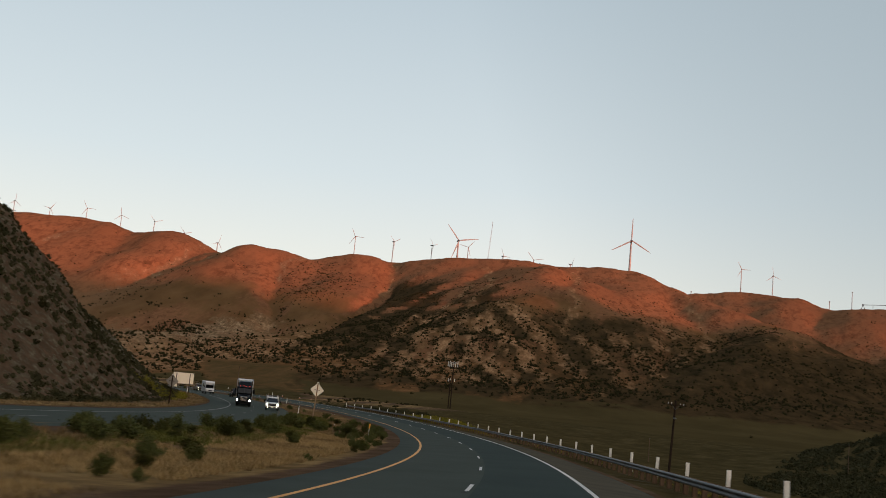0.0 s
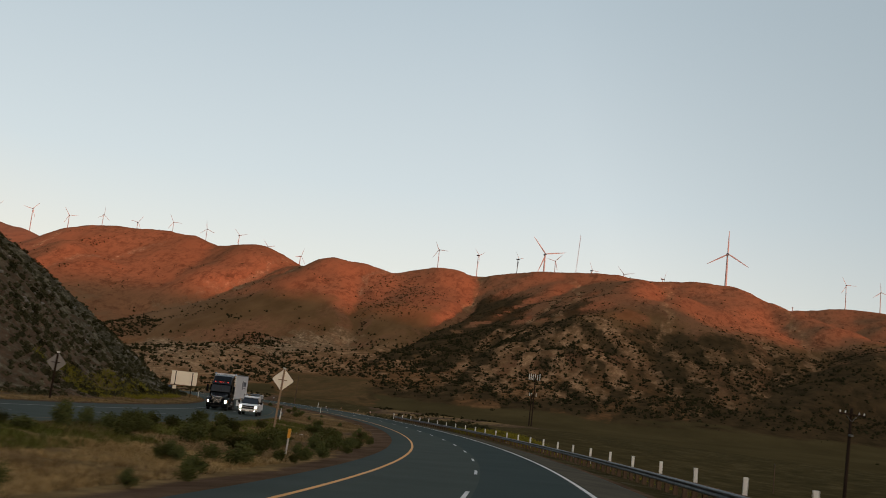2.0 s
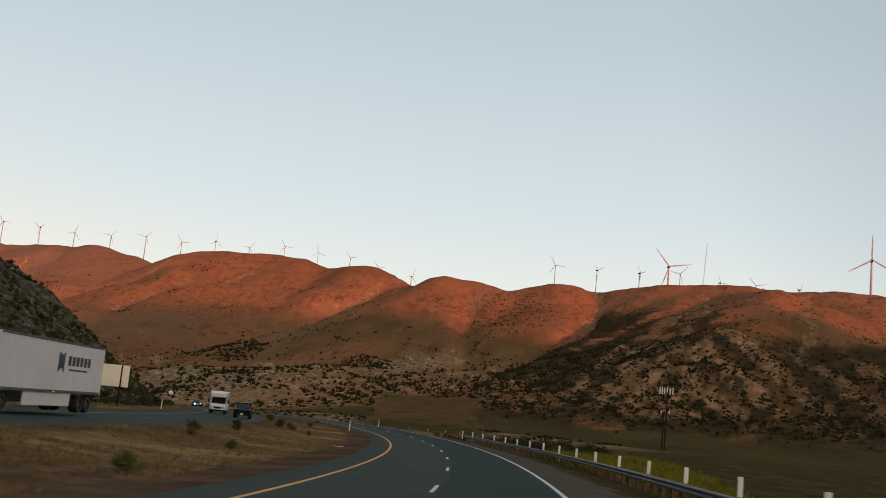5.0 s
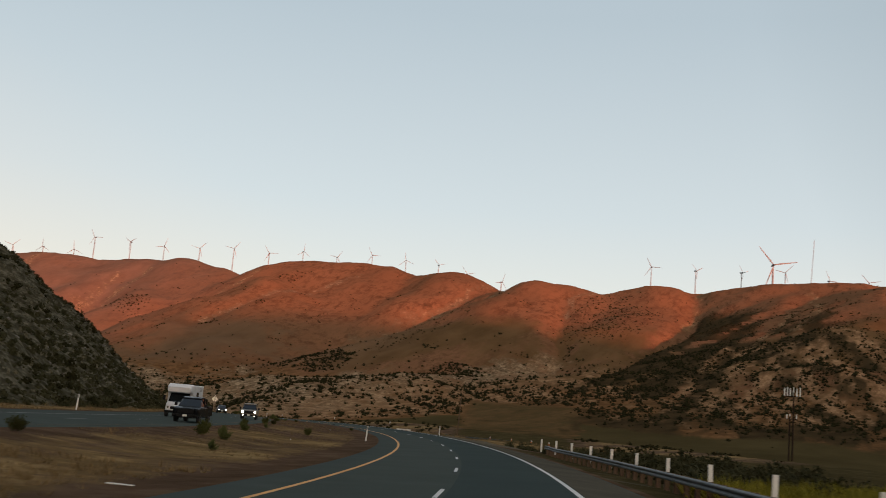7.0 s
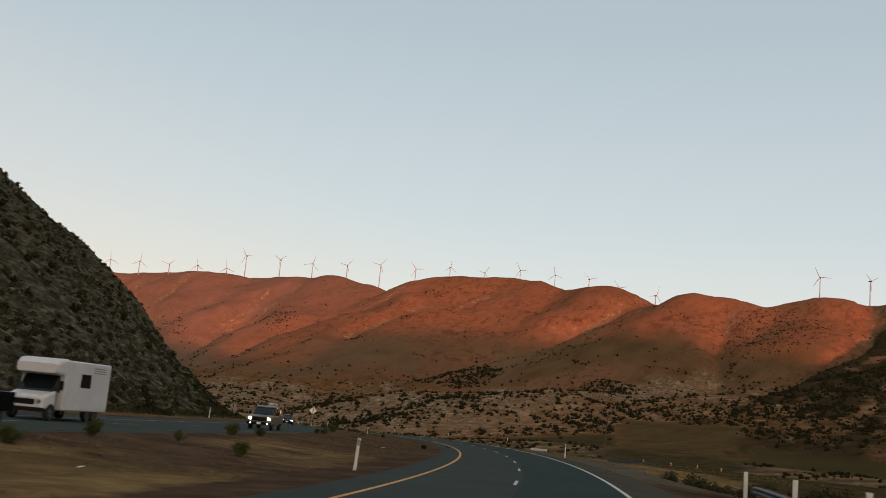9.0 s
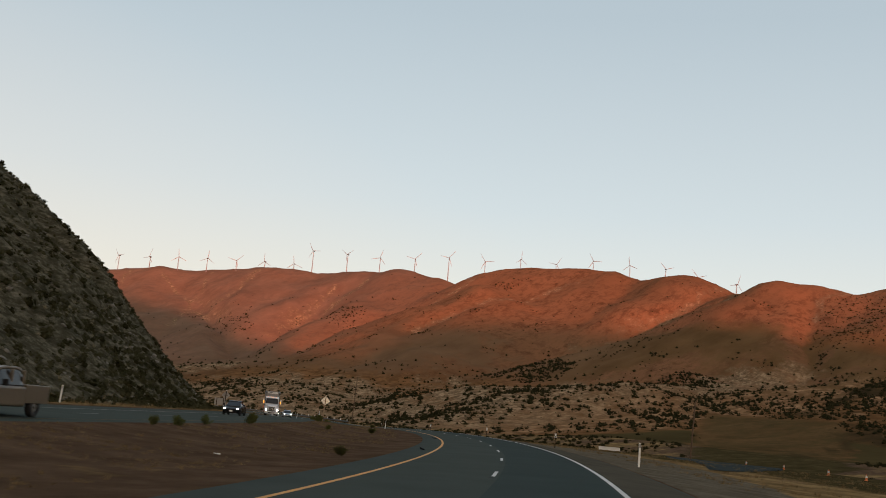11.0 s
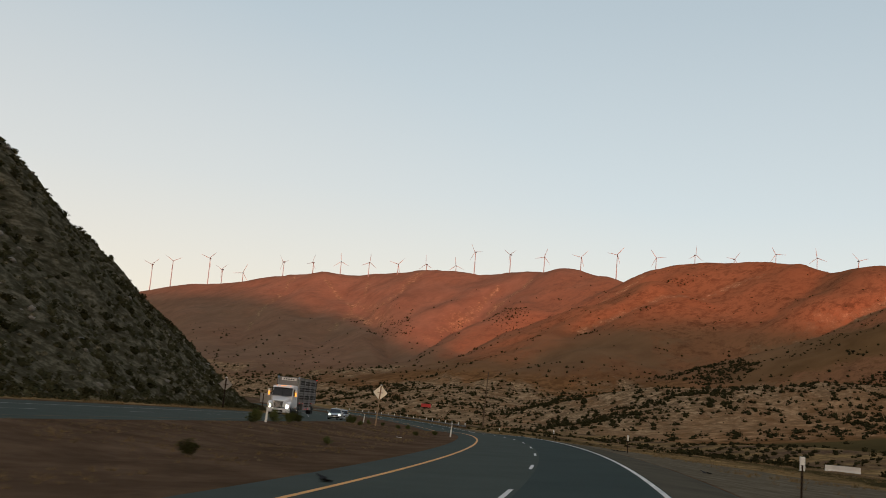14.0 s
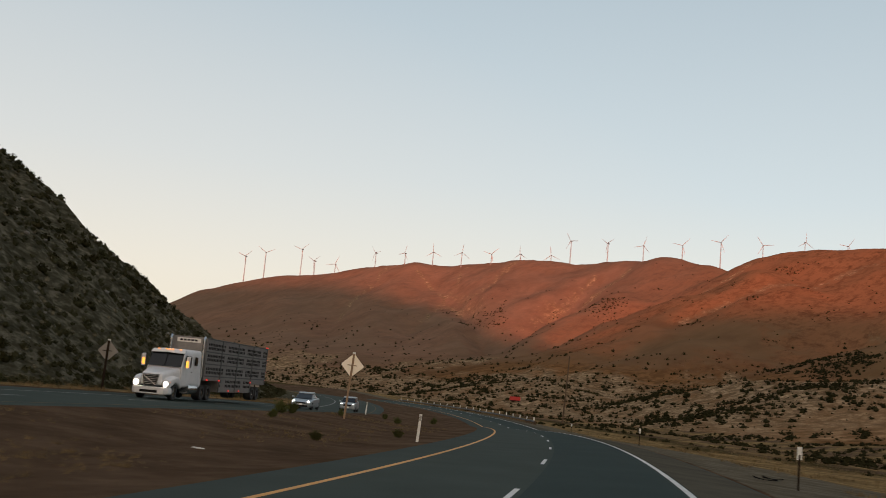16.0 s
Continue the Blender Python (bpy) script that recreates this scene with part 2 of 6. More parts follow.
VERGE = verge_material()
LANE = material("dark_asphalt", [(0.3, (0.028, 0.041, 0.038)), (0.7, (0.039, 0.053, 0.049))], 0.3, 60, 0.9, 0.25, height=0.01, spec=0.02)
SIDE_LANE = material("side_road_asphalt", [(0.3, (0.017, 0.024, 0.023)), (0.7, (0.026, 0.034, 0.032))], 0.3, 60, 0.9, 0.25, height=0.01, spec=0.02)
DUSTY = material("dusty_asphalt", [(0.3, (0.056, 0.052, 0.040)), (0.7, (0.092, 0.083, 0.063))], 0.5, 40, 0.95, 0.3, height=0.01, spec=0.0)
TAR = material("tar", [(0.3, (0.006, 0.006, 0.006)), (0.7, (0.012, 0.012, 0.012))], 2, 8, 0.8, 0.1, spec=0.1)
ASPHALT = material("worn_asphalt", [(0.3, (0.039, 0.049, 0.042)), (0.7, (0.056, 0.068, 0.059))], 0.35, 60, 0.9, 0.25, height=0.01, spec=0.02)
YELLOW = material("yellow_road_paint", [(0.3, (0.44, 0.2, 0.03)), (0.7, (0.6, 0.28, 0.045))], 0.8, 12, 0.7, 0.1)
WHITE = material("white_road_paint", [(0.3, (0.36, 0.36, 0.34)), (0.7, (0.62, 0.61, 0.57))], 0.8, 12, 0.7, 0.1)
DULL_WHITE = material("worn_white_road_paint", [(0.3, (0.12, 0.12, 0.115)), (0.7, (0.34, 0.34, 0.33))], 0.8, 12, 0.8, 0.1, spec=0.05)
FADED = material("faded_road_paint", [(0.3, (0.06, 0.052, 0.036)), (0.5, (0.10, 0.078, 0.04)), (0.7, (0.22, 0.13, 0.04))], 0.8, 12, 0.85, 0.1, spec=0.05)
METAL = material("galvanised_steel", [(0.3, (0.07, 0.075, 0.075)), (0.7, (0.15, 0.155, 0.15))], 0.9, 10, 0.6, 0.1, metal=0.4, spec=0.2)
POST_WHITE = material("white_plastic", [(0.3, (0.6, 0.59, 0.55)), (0.7, (0.78, 0.77, 0.72))], 2, 8, 0.55, 0.05)
POST_YELLOW = material("yellow_reflector", [(0.3, (0.65, 0.3, 0.02)), (0.7, (0.75, 0.36, 0.03))], 3, 8, 0.4, 0.02)
WOOD = material("weathered_wood", [(0.3, (0.07, 0.048, 0.032)), (0.7, (0.15, 0.10, 0.065))], 1.5, 10, 0.9, 0.4, stretch=(8, 8, 0.6), spec=0.05)
TAN_WOOD = material("sign_post_wood", [(0.3, (0.20, 0.13, 0.075)), (0.7, (0.33, 0.22, 0.13))], 2, 10, 0.85, 0.3, stretch=(8, 8, 0.6))
DARK_WOOD = material("creosoted_wood", [(0.3, (0.018, 0.013, 0.01)), (0.7, (0.04, 0.028, 0.02))], 1.5, 10, 0.95, 0.4, stretch=(8, 8, 0.6), spec=0.0)
SIGN_BACK = material("sign_sheet_back", [(0.3, (0.88, 0.81, 0.68)), (0.7, (0.92, 0.86, 0.74))], 1.0, 9, 0.5, 0.03, metal=0.65)
SIGN_BRIGHT = material("bare_aluminium_sheet", [(0.3, (0.93, 0.88, 0.76)), (0.7, (0.96, 0.92, 0.82))], 1.0, 9, 0.42, 0.03, metal=0.9)
SIGN_GREY = material("dull_sign_sheet", [(0.3, (0.24, 0.22, 0.2)), (0.7, (0.32, 0.3, 0.27))], 1.0, 9, 0.5, 0.05, metal=0.2)
CONCRETE = material("pale_concrete", [(0.3, (0.42, 0.4, 0.36)), (0.7, (0.56, 0.54, 0.5))], 1.2, 12, 0.9, 0.3)
TURBINE = material("turbine_paint", [(0.3, (0.19, 0.185, 0.19)), (0.7, (0.24, 0.235, 0.24))], 0.1, 9, 0.5, 0.0)
TURBINE_GREY = material("turbine_nacelle_paint", [(0.3, (0.05, 0.05, 0.055)), (0.7, (0.07, 0.07, 0.075))], 0.3, 9, 0.5, 0.0)
SCRUB = material("dark_scrub_leaves", [(0.3, (0.012, 0.012, 0.005)), (0.5, (0.022, 0.021, 0.009)), (0.72, (0.046, 0.041, 0.020))], 0.35, 9, 0.95, 0.4, height=0.2, spec=0.0)
CUT_SCRUB = material("grey_green_scrub", [(0.3, (0.019, 0.021, 0.010)), (0.5, (0.040, 0.040, 0.020)), (0.72, (0.080, 0.077, 0.044))], 0.3, 9, 0.95, 0.4, height=0.1, spec=0.0)
SLOPE_STRAW = material("pale_slope_grass", [(0.3, (0.080, 0.074, 0.048)), (0.5, (0.140, 0.128, 0.086)), (0.72, (0.215, 0.196, 0.140))], 0.5, 9, 0.95, 0.0, spec=0.0)
SAGE = material("sage_leaves", [(0.3, (0.036, 0.042, 0.012)), (0.5, (0.062, 0.069, 0.021)), (0.72, (0.104, 0.106, 0.038))], 1.2, 9, 0.9, 0.0, spec=0.05)
STRAW = material("dry_grass_blades", [(0.3, (0.095, 0.066, 0.032)), (0.5, (0.165, 0.115, 0.056)), (0.72, (0.24, 0.175, 0.09))], 0.4, 9, 0.95, 0.0, spec=0.0)
GREEN = material("green_weeds", [(0.3, (0.05, 0.058, 0.014)), (0.5, (0.08, 0.088, 0.022)), (0.72, (0.13, 0.13, 0.04))], 0.5, 9, 0.95, 0.0, spec=0.0)
GOLD = material("golden_grass_blades", [(0.3, (0.19, 0.135, 0.06)), (0.5, (0.29, 0.205, 0.092)), (0.72, (0.38, 0.285, 0.14))], 0.25, 9, 0.95, 0.0, spec=0.0)
WEED = material("yellow_green_weeds", [(0.3, (0.085, 0.078, 0.012)), (0.5, (0.15, 0.135, 0.02)), (0.72, (0.22, 0.19, 0.032))], 0.5, 9, 0.95, 0.0, spec=0.0)
ROCK = material("grey_rock", [(0.3, (0.09, 0.08, 0.065)), (0.7, (0.18, 0.165, 0.14))], 0.8, 8, 0.95, 0.5, height=0.05)


# ---- the road's line: curvature knots every 70 m, integrated ----
KNOTS = [0.00180, 0.00215, 0.00180, 0.00182, 0.00185, 0.00198, 0.00160, 0.0013, 0.0014, 0.0016, 0.0018, 0.0018, 0.0018]
LINE_S = np.arange(-160, 841, 2.0)
turned = np.cumsum(np.interp(LINE_S, np.arange(13) * 70.0, KNOTS)) * 2
turned -= np.interp(0, LINE_S, turned)
LINE_X, LINE_Y = np.cumsum(-np.sin(turned)) * 2, np.cumsum(np.cos(turned)) * 2
LINE_X -= np.interp(0, LINE_S, LINE_X)
LINE_Y -= np.interp(0, LINE_S, LINE_Y)
rise = np.clip(LINE_S, -60, 520) / 100
LINE_Z = -4.0 * rise + 1.216 * rise**2 - 0.144 * rise**3 - 0.004 * np.maximum(LINE_S - 520, 0)
BANK = 0.0322


def step(v, a, b):
    u = np.clip((np.asarray(v, float) - a) / (b - a), 0, 1)
    return u * u * (3 - 2 * u)


def on_line(s, d, up=0.0):
    """The place s metres along the road and d metres to its right."""
    s, d = np.broadcast_arrays(np.asarray(s, float), np.asarray(d, float))
    x, y, z, a = (np.interp(s, LINE_S, v) for v in (LINE_X, LINE_Y, LINE_Z, turned))
    return np.stack([x + d * np.cos(a), y + d * np.sin(a), z + up], -1)


def heading(s):
    return float(np.interp(s, LINE_S, turned))


def to_line(x, y):
    """s and d of places."""
    x, y = np.ravel(x), np.ravel(y)
    s, d = np.empty(len(x)), np.empty(len(x))
    for i in range(0, len(x), 4000):
        dx, dy = x[i : i + 4000, None] - LINE_X, y[i : i + 4000, None] - LINE_Y
        n = np.argmin(dx * dx + dy * dy, 1)
        k = np.arange(len(n))
        a = turned[n]
        s[i : i + 4000] = LINE_S[n] - dx[k, n] * np.sin(a) + dy[k, n] * np.cos(a)
        d[i : i + 4000] = dx[k, n] * np.cos(a) + dy[k, n] * np.sin(a)
    return s, d


def waves(x, y, size, seed, octaves=4):
    """Smooth unevenness of about -1 to 1."""
    rng = np.random.RandomState(seed)
    out, amp, total = np.zeros(np.shape(x)), 1.0, 0.0
    for _ in range(octaves):
        acc = np.zeros(np.shape(x))
        for _ in range(5):
            a, ph, f = rng.uniform(0, 6.283), rng.uniform(0, 6.283), rng.uniform(0.7, 1.4) * 6.283 / size
            acc = acc + np.sin((x * math.cos(a) + y * math.sin(a)) * f + ph)
        out, total, amp, size = out + amp * acc / 2.5, total + amp, amp * 0.5, size / 2.1
    return out / total


# The cut hillside inside the bend: along the road, its steepness, the toe's place and the height that it tends to.
CUT_S = [-160, 60, 140, 180, 220, 260, 300, 340, 380, 420, 460, 500, 540, 580, 620, 680, 760]
CUT_K = [1.32, 1.16, 1.0, 0.83, 0.76, 0.74, 0.67, 0.75, 0.81, 0.85, 1.05, 0.95, 0.85, 0.6, 0.45, 0.57, 0.81]
CUT_TOE = [-35.6, -36.2, -37.3, -39.0, -38.8, -35.7, -35.9, -35.1, -34.4, -35.2, -36.0, -38.9, -38.0, -39.7, -40.5, -38.6, -34.9]
CUT_TOP = [181, 163, 144, 125, 108, 94, 78, 69, 80, 99, 116, 95, 71, 67, 77, 96, 118]


def pavement_up(d):
    """Height of the pavements over the road's own level: banked, with the outer shoulder falling away."""
    own = np.where(d > 1.6, BANK * 1.6 - 0.055 * (d - 1.6), BANK * d)
    return np.where(d > -15, own, 0.15 - 0.012 * (d + 19.5))


def near_height(s, d, x, y):
    """Height over the road's own level."""
    z = pavement_up(np.clip(d, -7.4, 8.0))
    med = np.interp(d, [-19.5, -17, -13, -9, -7.4], [0.15, -0.05, -0.35, -0.33, BANK * -7.4])
    z = np.where((d < -7.4), med, z)
    z = np.where(d < -19.5, 0.15 - 0.012 * (d + 19.5), z)
    left = -31.5 - d
    z = np.where(left > 0, 0.29 + 0.05 * left, z)
    u = np.maximum(np.interp(s, CUT_S, CUT_TOE) - d + 1.2 * waves(x, y, 40, 5), 0)
    k = np.interp(s, CUT_S, CUT_K)
    top = np.interp(s, CUT_S, CUT_TOP)
    soft = u * u / (u + 3.0)
    cut = top * (1 - np.exp(-k * soft / top * 1.12)) + step(u, 3, 25) * (2.2 * waves(x, y, 34, 8) + 0.6 * waves(x, y, 11, 9, 1))
    z = z + cut
    fall = 1 - step(s, 235, 330)
    right = np.maximum(d - 7.6, 0)
    drop = np.interp(right, [0, 14, 30, 70, 160], [0, -4.4, -5.4, -6.2, -6.5])
    flat = np.interp(right, [0, 6, 20, 60, 160], [0, -0.25, -0.5, -1.2, -2.2])
    away = step(s, 400, 480)
    flat = flat + away * np.interp(right, [0, 46, 66, 160], [0, 0, -2.4, -7.0])
    bank = step(s, 160, 200) * (1 - step(s, 262, 290))
    drop = drop + bank * np.interp(right, [0, 3, 6, 10, 16, 26], [0, 1.05, 2.1, 2.9, 1.6, 0])
    z = z + np.where(d > 7.6, fall * drop + (1 - fall) * flat, 0)
    rough = 0.05 * waves(x, y, 7, 3) * (step(d, 4.5, 9) + step(-d, 8, 11) * step(d, -19.3, -16.5)) + 0.25 * waves(x, y, 30, 4) * step(d, 10, 30)
    return z + rough


def ridge(x, y, nodes, slope, rounding, ease=0.0):
    """The height of a ridge whose crest runs through the nodes and falls off to both sides."""
    best = np.full(np.shape(x), -500.0)
    for (ax, ay, az), (bx, by, bz) in zip(nodes, nodes[1:]):
        vx, vy = bx - ax, by - ay
        u = np.clip(((x - ax) * vx + (y - ay) * vy) / (vx * vx + vy * vy), 0, 1)
        far = np.hypot(x - ax - u * vx, y - ay - u * vy)
        fall = slope * (np.sqrt(far * far + rounding * rounding) - rounding)
        crest = az + u * (bz - az)
        if ease:
            depth = np.maximum(crest + ease, 5.0)
            fall = depth * (1 - np.exp(-fall / depth))
        best = np.maximum(best, crest - fall)
    return best


def blend_max(parts, soft):
    m = np.maximum.reduce(parts)
    return m + soft * np.log(sum(np.exp((p - m) / soft) for p in parts))


RIDGES, GULLIES = [], []


def hill(steep, rounding, ease, *crest):
    """A ridge: its steepness, rounding, the depth towards which the fall eases off, and its crest."""
    RIDGES.append((crest, steep, rounding, ease))


def gully(wide, *bed):
    """A gully between spurs: its half width, then x, y and depth along it."""
    GULLIES.append((bed, wide))


hill(0.66, 38, 90, (120, 1944, 172), (198, 1939, 222), (280, 1909, 227), (348, 1847, 217), (410, 1790, 193), (502, 1728, 198), (700, 1700, 190))
hill(0.66, 38, 90, (-43, 1639, 213), (11, 1649, 220), (60, 1638, 217), (107, 1596, 190), (152, 1532, 168), (197, 1436, 147), (238, 1328, 114), (282, 1217, 75), (320, 1080, 30))
hill(0.50, 40, 60, (40, 1630, 208), (40, 1450, 156), (44, 1270, 106), (46, 1100, 62), (38, 960, 26), (20, 840, -4))
hill(0.52, 30, 60, (238, 1328, 114), (186, 1180, 84), (142, 1040, 56), (92, 900, 22), (48, 790, -8))
hill(0.66, 38, 90, (-321, 1689, 205), (-267, 1658, 209), (-207, 1626, 215), (-150, 1612, 214), (-96, 1616, 216), (-43, 1639, 213))
hill(0.52, 40, 60, (-120, 1612, 208), (-60, 1470, 190), (-64, 1340, 158), (-84, 1180, 110), (-88, 1030, 62), (-80, 900, 22), (-64, 800, -7))
hill(0.60, 24, 60, (-150, 1610, 212), (-183, 1500, 176), (-214, 1400, 138), (-242, 1290, 101), (-268, 1170, 63), (-284, 1050, 27), (-282, 950, 0), (-270, 900, -8))
hill(0.66, 38, 90, (-455, 1627, 174), (-419, 1616, 201), (-386, 1614, 206), (-357, 1631, 207), (-321, 1689, 205))
hill(0.62, 40, 60, (-386, 1614, 201), (-365, 1480, 150), (-345, 1330, 88), (-338, 1220, 42), (-332, 1130, 8))
hill(0.66, 38, 90, (-558, 1472, 163), (-543, 1504, 170), (-526, 1553, 201), (-496, 1583, 202), (-447, 1613, 175))
hill(0.62, 40, 60, (-530, 1560, 200), (-505, 1390, 112), (-478, 1230, 42), (-440, 1000, 33), (-450, 860, 16), (-440, 760, -6))
hill(0.62, 28, 60, (-553, 1468, 172), (-640, 1400, 112), (-700, 1310, 62), (-730, 1200, 18))
hill(0.66, 38, 90, (-1022, 1544, 182), (-1007, 1591, 226), (-985, 1612, 234), (-955, 1636, 239), (-895, 1662, 243), (-846, 1664, 236), (-782, 1666, 222), (-715, 1654, 229), (-670, 1631, 174), (-603, 1583, 189))
hill(0.62, 40, 60, (-880, 1640, 215), (-860, 1500, 140), (-850, 1330, 96), (-828, 1200, 66), (-806, 1060, 30), (-780, 950, 3), (-760, 880, -14))
hill(0.62, 28, 60, (-985, 1545, 196), (-968, 1390, 142), (-925, 1250, 92), (-900, 1120, 48), (-880, 1000, 10), (-860, 930, -12))
hill(0.66, 38, 90, (-1629, 1400, 216), (-1576, 1461, 216), (-1493, 1498, 227), (-1444, 1509, 229), (-1367, 1547, 222), (-1322, 1572, 231), (-1256, 1596, 230), (-1219, 1606, 238), (-1148, 1610, 222), (-1042, 1566, 182), (-940, 1480, 190))
hill(0.62, 40, 60, (-1340, 1560, 224), (-1290, 1440, 165), (-1270, 1340, 112))
hill(0.62, 40, 60, (-1231, 1606, 230), (-1160, 1450, 160), (-1120, 1330, 90))
hill(0.66, 38, 90, (-2300, 1000, 60), (-2105, 1131, 99), (-1970, 1191, 150), (-1907, 1205, 162), (-1867, 1241, 174), (-1824, 1277, 182), (-1782, 1312, 189), (-1738, 1345, 201), (-1629, 1400, 216))
hill(0.62, 40, 60, (-1824, 1277, 176), (-1640, 1180, 120), (-1450, 1060, 55), (-1250, 980, 20), (-1080, 940, 0))
hill(0.62, 40, 60, (-1560, 1455, 214), (-1420, 1290, 130), (-1300, 1160, 60), (-1150, 1060, 20))
hill(0.22, 30, 0, (-960, 1060, 14), (-850, 1000, 14), (-760, 930, 8), (-690, 870, -2), (-620, 810, -14))
hill(0.24, 30, 0, (-640, 1050, 26), (-600, 960, 10), (-560, 880, -4), (-520, 810, -14))
hill(0.30, 16, 0, (-436, 965, 31), (-466, 895, 21), (-520, 905, 20), (-580, 905, 9), (-640, 880, -8))
hill(0.36, 14, 0, (58, 292, -12), (71, 290, -7.5), (80, 289, -3), (105, 283, 6), (160, 265, 24))
gully(30, (-452, 1600, 0), (-470, 1530, 8), (-460, 1470, 13), (-430, 1370, 13), (-398, 1250, 9), (-350, 1120, 3))
gully(30, (-326, 1680, 0), (-310, 1600, 7), (-302, 1480, 10), (-306, 1340, 12), (-312, 1200, 10), (-318, 1080, 4))
gully(50, (-590, 1540, 0), (-680, 1440, 16), (-745, 1330, 18), (-755, 1200, 12), (-720, 1080, 3))
gully(50, (-1010, 1540, 0), (-1060, 1420, 16), (-1090, 1300, 20), (-1070, 1150, 10))
gully(70, (-1235, 1540, 0), (-1225, 1400, 24), (-1200, 1270, 30), (-1150, 1140, 10))
gully(34, (-25, 1640, 0), (-22, 1500, 7), (-24, 1410, 9), (-44, 1330, 6), (-40, 1200, 4), (-30, 1060, 2))
gully(18, (-150, 1470, 0), (-165, 1340, 4), (-180, 1200, 5), (-190, 1060, 4), (-185, 930, 1))
gully(16, (-20, 1300, 0), (-15, 1180, 4), (-25, 1050, 5), (-20, 900, 2))
gully(16, (95, 1330, 0), (92, 1200, 5), (84, 1060, 5), (66, 930, 2))
gully(80, (-1530, 1440, 0), (-1400, 1270, 22), (-1260, 1120, 14), (-1150, 1020, 3))
gully(26, (-650, 1640, 0), (-655, 1520, 9), (-668, 1440, 10), (-690, 1380, 4))
gully(30, (-860, 1600, 0), (-905, 1400, 8), (-920, 1290, 8), (-905, 1200, 2))
gully(80, (130, 1560, 0), (150, 1380, 3), (140, 1200, 4), (120, 1060, 2))
gully(40, (-160, 1560, 0), (-130, 1380, 3), (-150, 1250, 6), (-170, 1100, 4))
gully(35, (-1583, 1373, 0), (-1493, 1358, 10), (-1357, 1304, 17), (-1250, 1262, 20), (-1190, 1225, 13), (-1083, 1171, 4))
gully(28, (-1273, 1496, 0), (-1256, 1439, 10), (-1237, 1371, 14), (-1221, 1314, 9))
gully(18, (-1445, 1480, 0), (-1420, 1420, 7), (-1385, 1350, 8), (-1350, 1305, 4))
gully(60, (-1660, 1360, 0), (-1540, 1210, 18), (-1380, 1060, 8))
# The mountain far behind the way whose long shadow lies on the lower slopes: place along it, height.
SHADE_L = [-2600, -215, -66, 0, 65, 100, 180, 240, 320, 430, 555, 610, 700, 785, 830, 872, 900, 940, 1080, 1500, 2600]
SHADE_Z = [430, 425, 388, 370, 335, 318, 270, 287, 323, 343, 336, 326, 292, 264, 318, 316, 284, 278, 266, 254, 244]


def hollow(x, y):
    """The low ground between the outside of the bend and the foot of the hills."""
    return step(-x, 270, 400) * step(y, 560, 660)


def far_height(x, y):
    base = -7.5 + 0.004 * np.maximum(y - 500, 0) * step(y, 500, 900) - 7.5 * hollow(x, y)
    wx, wy = x + 14 * waves(x, y, 260, 21), y + 14 * waves(x, y, 260, 22)
    parts = [base] + [ridge(wx, wy, *r) for r in RIDGES]
    z = blend_max(parts, 2.5)
    for nodes, wide in GULLIES:
        cut = np.zeros(np.shape(x))
        for (ax, ay, ad), (bx, by, bd) in zip(nodes, nodes[1:]):
            vx, vy = bx - ax, by - ay
            u = np.clip(((wx - ax) * vx + (wy - ay) * vy) / (vx * vx + vy * vy), 0, 1)
            off = np.hypot(wx - ax - u * vx, wy - ay - u * vy) / wide
            cut = np.maximum(cut, (ad + u * (bd - ad)) * np.maximum(1 - off, 0) ** 1.3)
        z = z - cut
    up = step(z, 0, 60)
    z = z + up * (2.0 * waves(x, y, 110, 31, 4) + 1.3 * np.abs(waves(x, y, 60, 33, 2)))
    return z


def land_height(x, y, s=None, d=None):
    """Height of the land anywhere."""
    x, y = np.asarray(x, float), np.asarray(y, float)
    if s is None:
        s, d = (v.reshape(x.shape) for v in to_line(x, y))
    w = step(d, -300, -200) * (1 - step(d, 90, 170)) * step(s, -150, -110) * (1 - step(s, 700, 790))
    road = np.interp(s, LINE_S, LINE_Z)
    return w * (road + near_height(s, d, x, y)) + (1 - w) * far_height(x, y), w


def meadow(x, y):
    """The smooth grass field at the foot of the hills."""
    u = np.clip(((x + 180) * -170 + (y - 560) * 480) / (170**2 + 480**2), 0, 1)
    off = np.hypot(x + 180 + 170 * u, y - 560 - 480 * u) + 5 * waves(x, y, 45, 58)
    return 1 - step(off / (28 + 26 * u), 0.7, 1.15)


def sheet(name, xs, ys, zs, mat, smooth=True):
    """A grid of places as one mesh."""
    n, m = xs.shape
    verts = np.stack([xs, ys, zs], -1).reshape(-1, 3)
    i = (np.arange(n - 1)[:, None] * m + np.arange(m - 1)).ravel()
    faces = np.stack([i, i + 1, i + m + 1, i + m], 1)
    me = bpy.data.meshes.new(name)
    me.vertices.add(len(verts))
    me.vertices.foreach_set("co", verts.ravel())
    me.loops.add(faces.size)
    me.loops.foreach_set("vertex_index", faces.ravel())
    me.polygons.add(len(faces))
    me.polygons.foreach_set("loop_start", np.arange(len(faces)) * 4)
    me.polygons.foreach_set("use_smooth", np.full(len(faces), smooth))
    me.update(calc_edges=True)
    me.materials.append(mat)
    return new(name, me)


def part(name, bm, mat, parent=None, label=""):
    """Links a bmesh as one mesh object under a thing or a part."""
    me = bpy.data.meshes.new(name)
    bm.normal_update()
    bm.to_mesh(me)
    bm.free()
    me.materials.append(mat)
    ob = new(name, me)
    ob.parent = parent
    return tagged(ob, label)


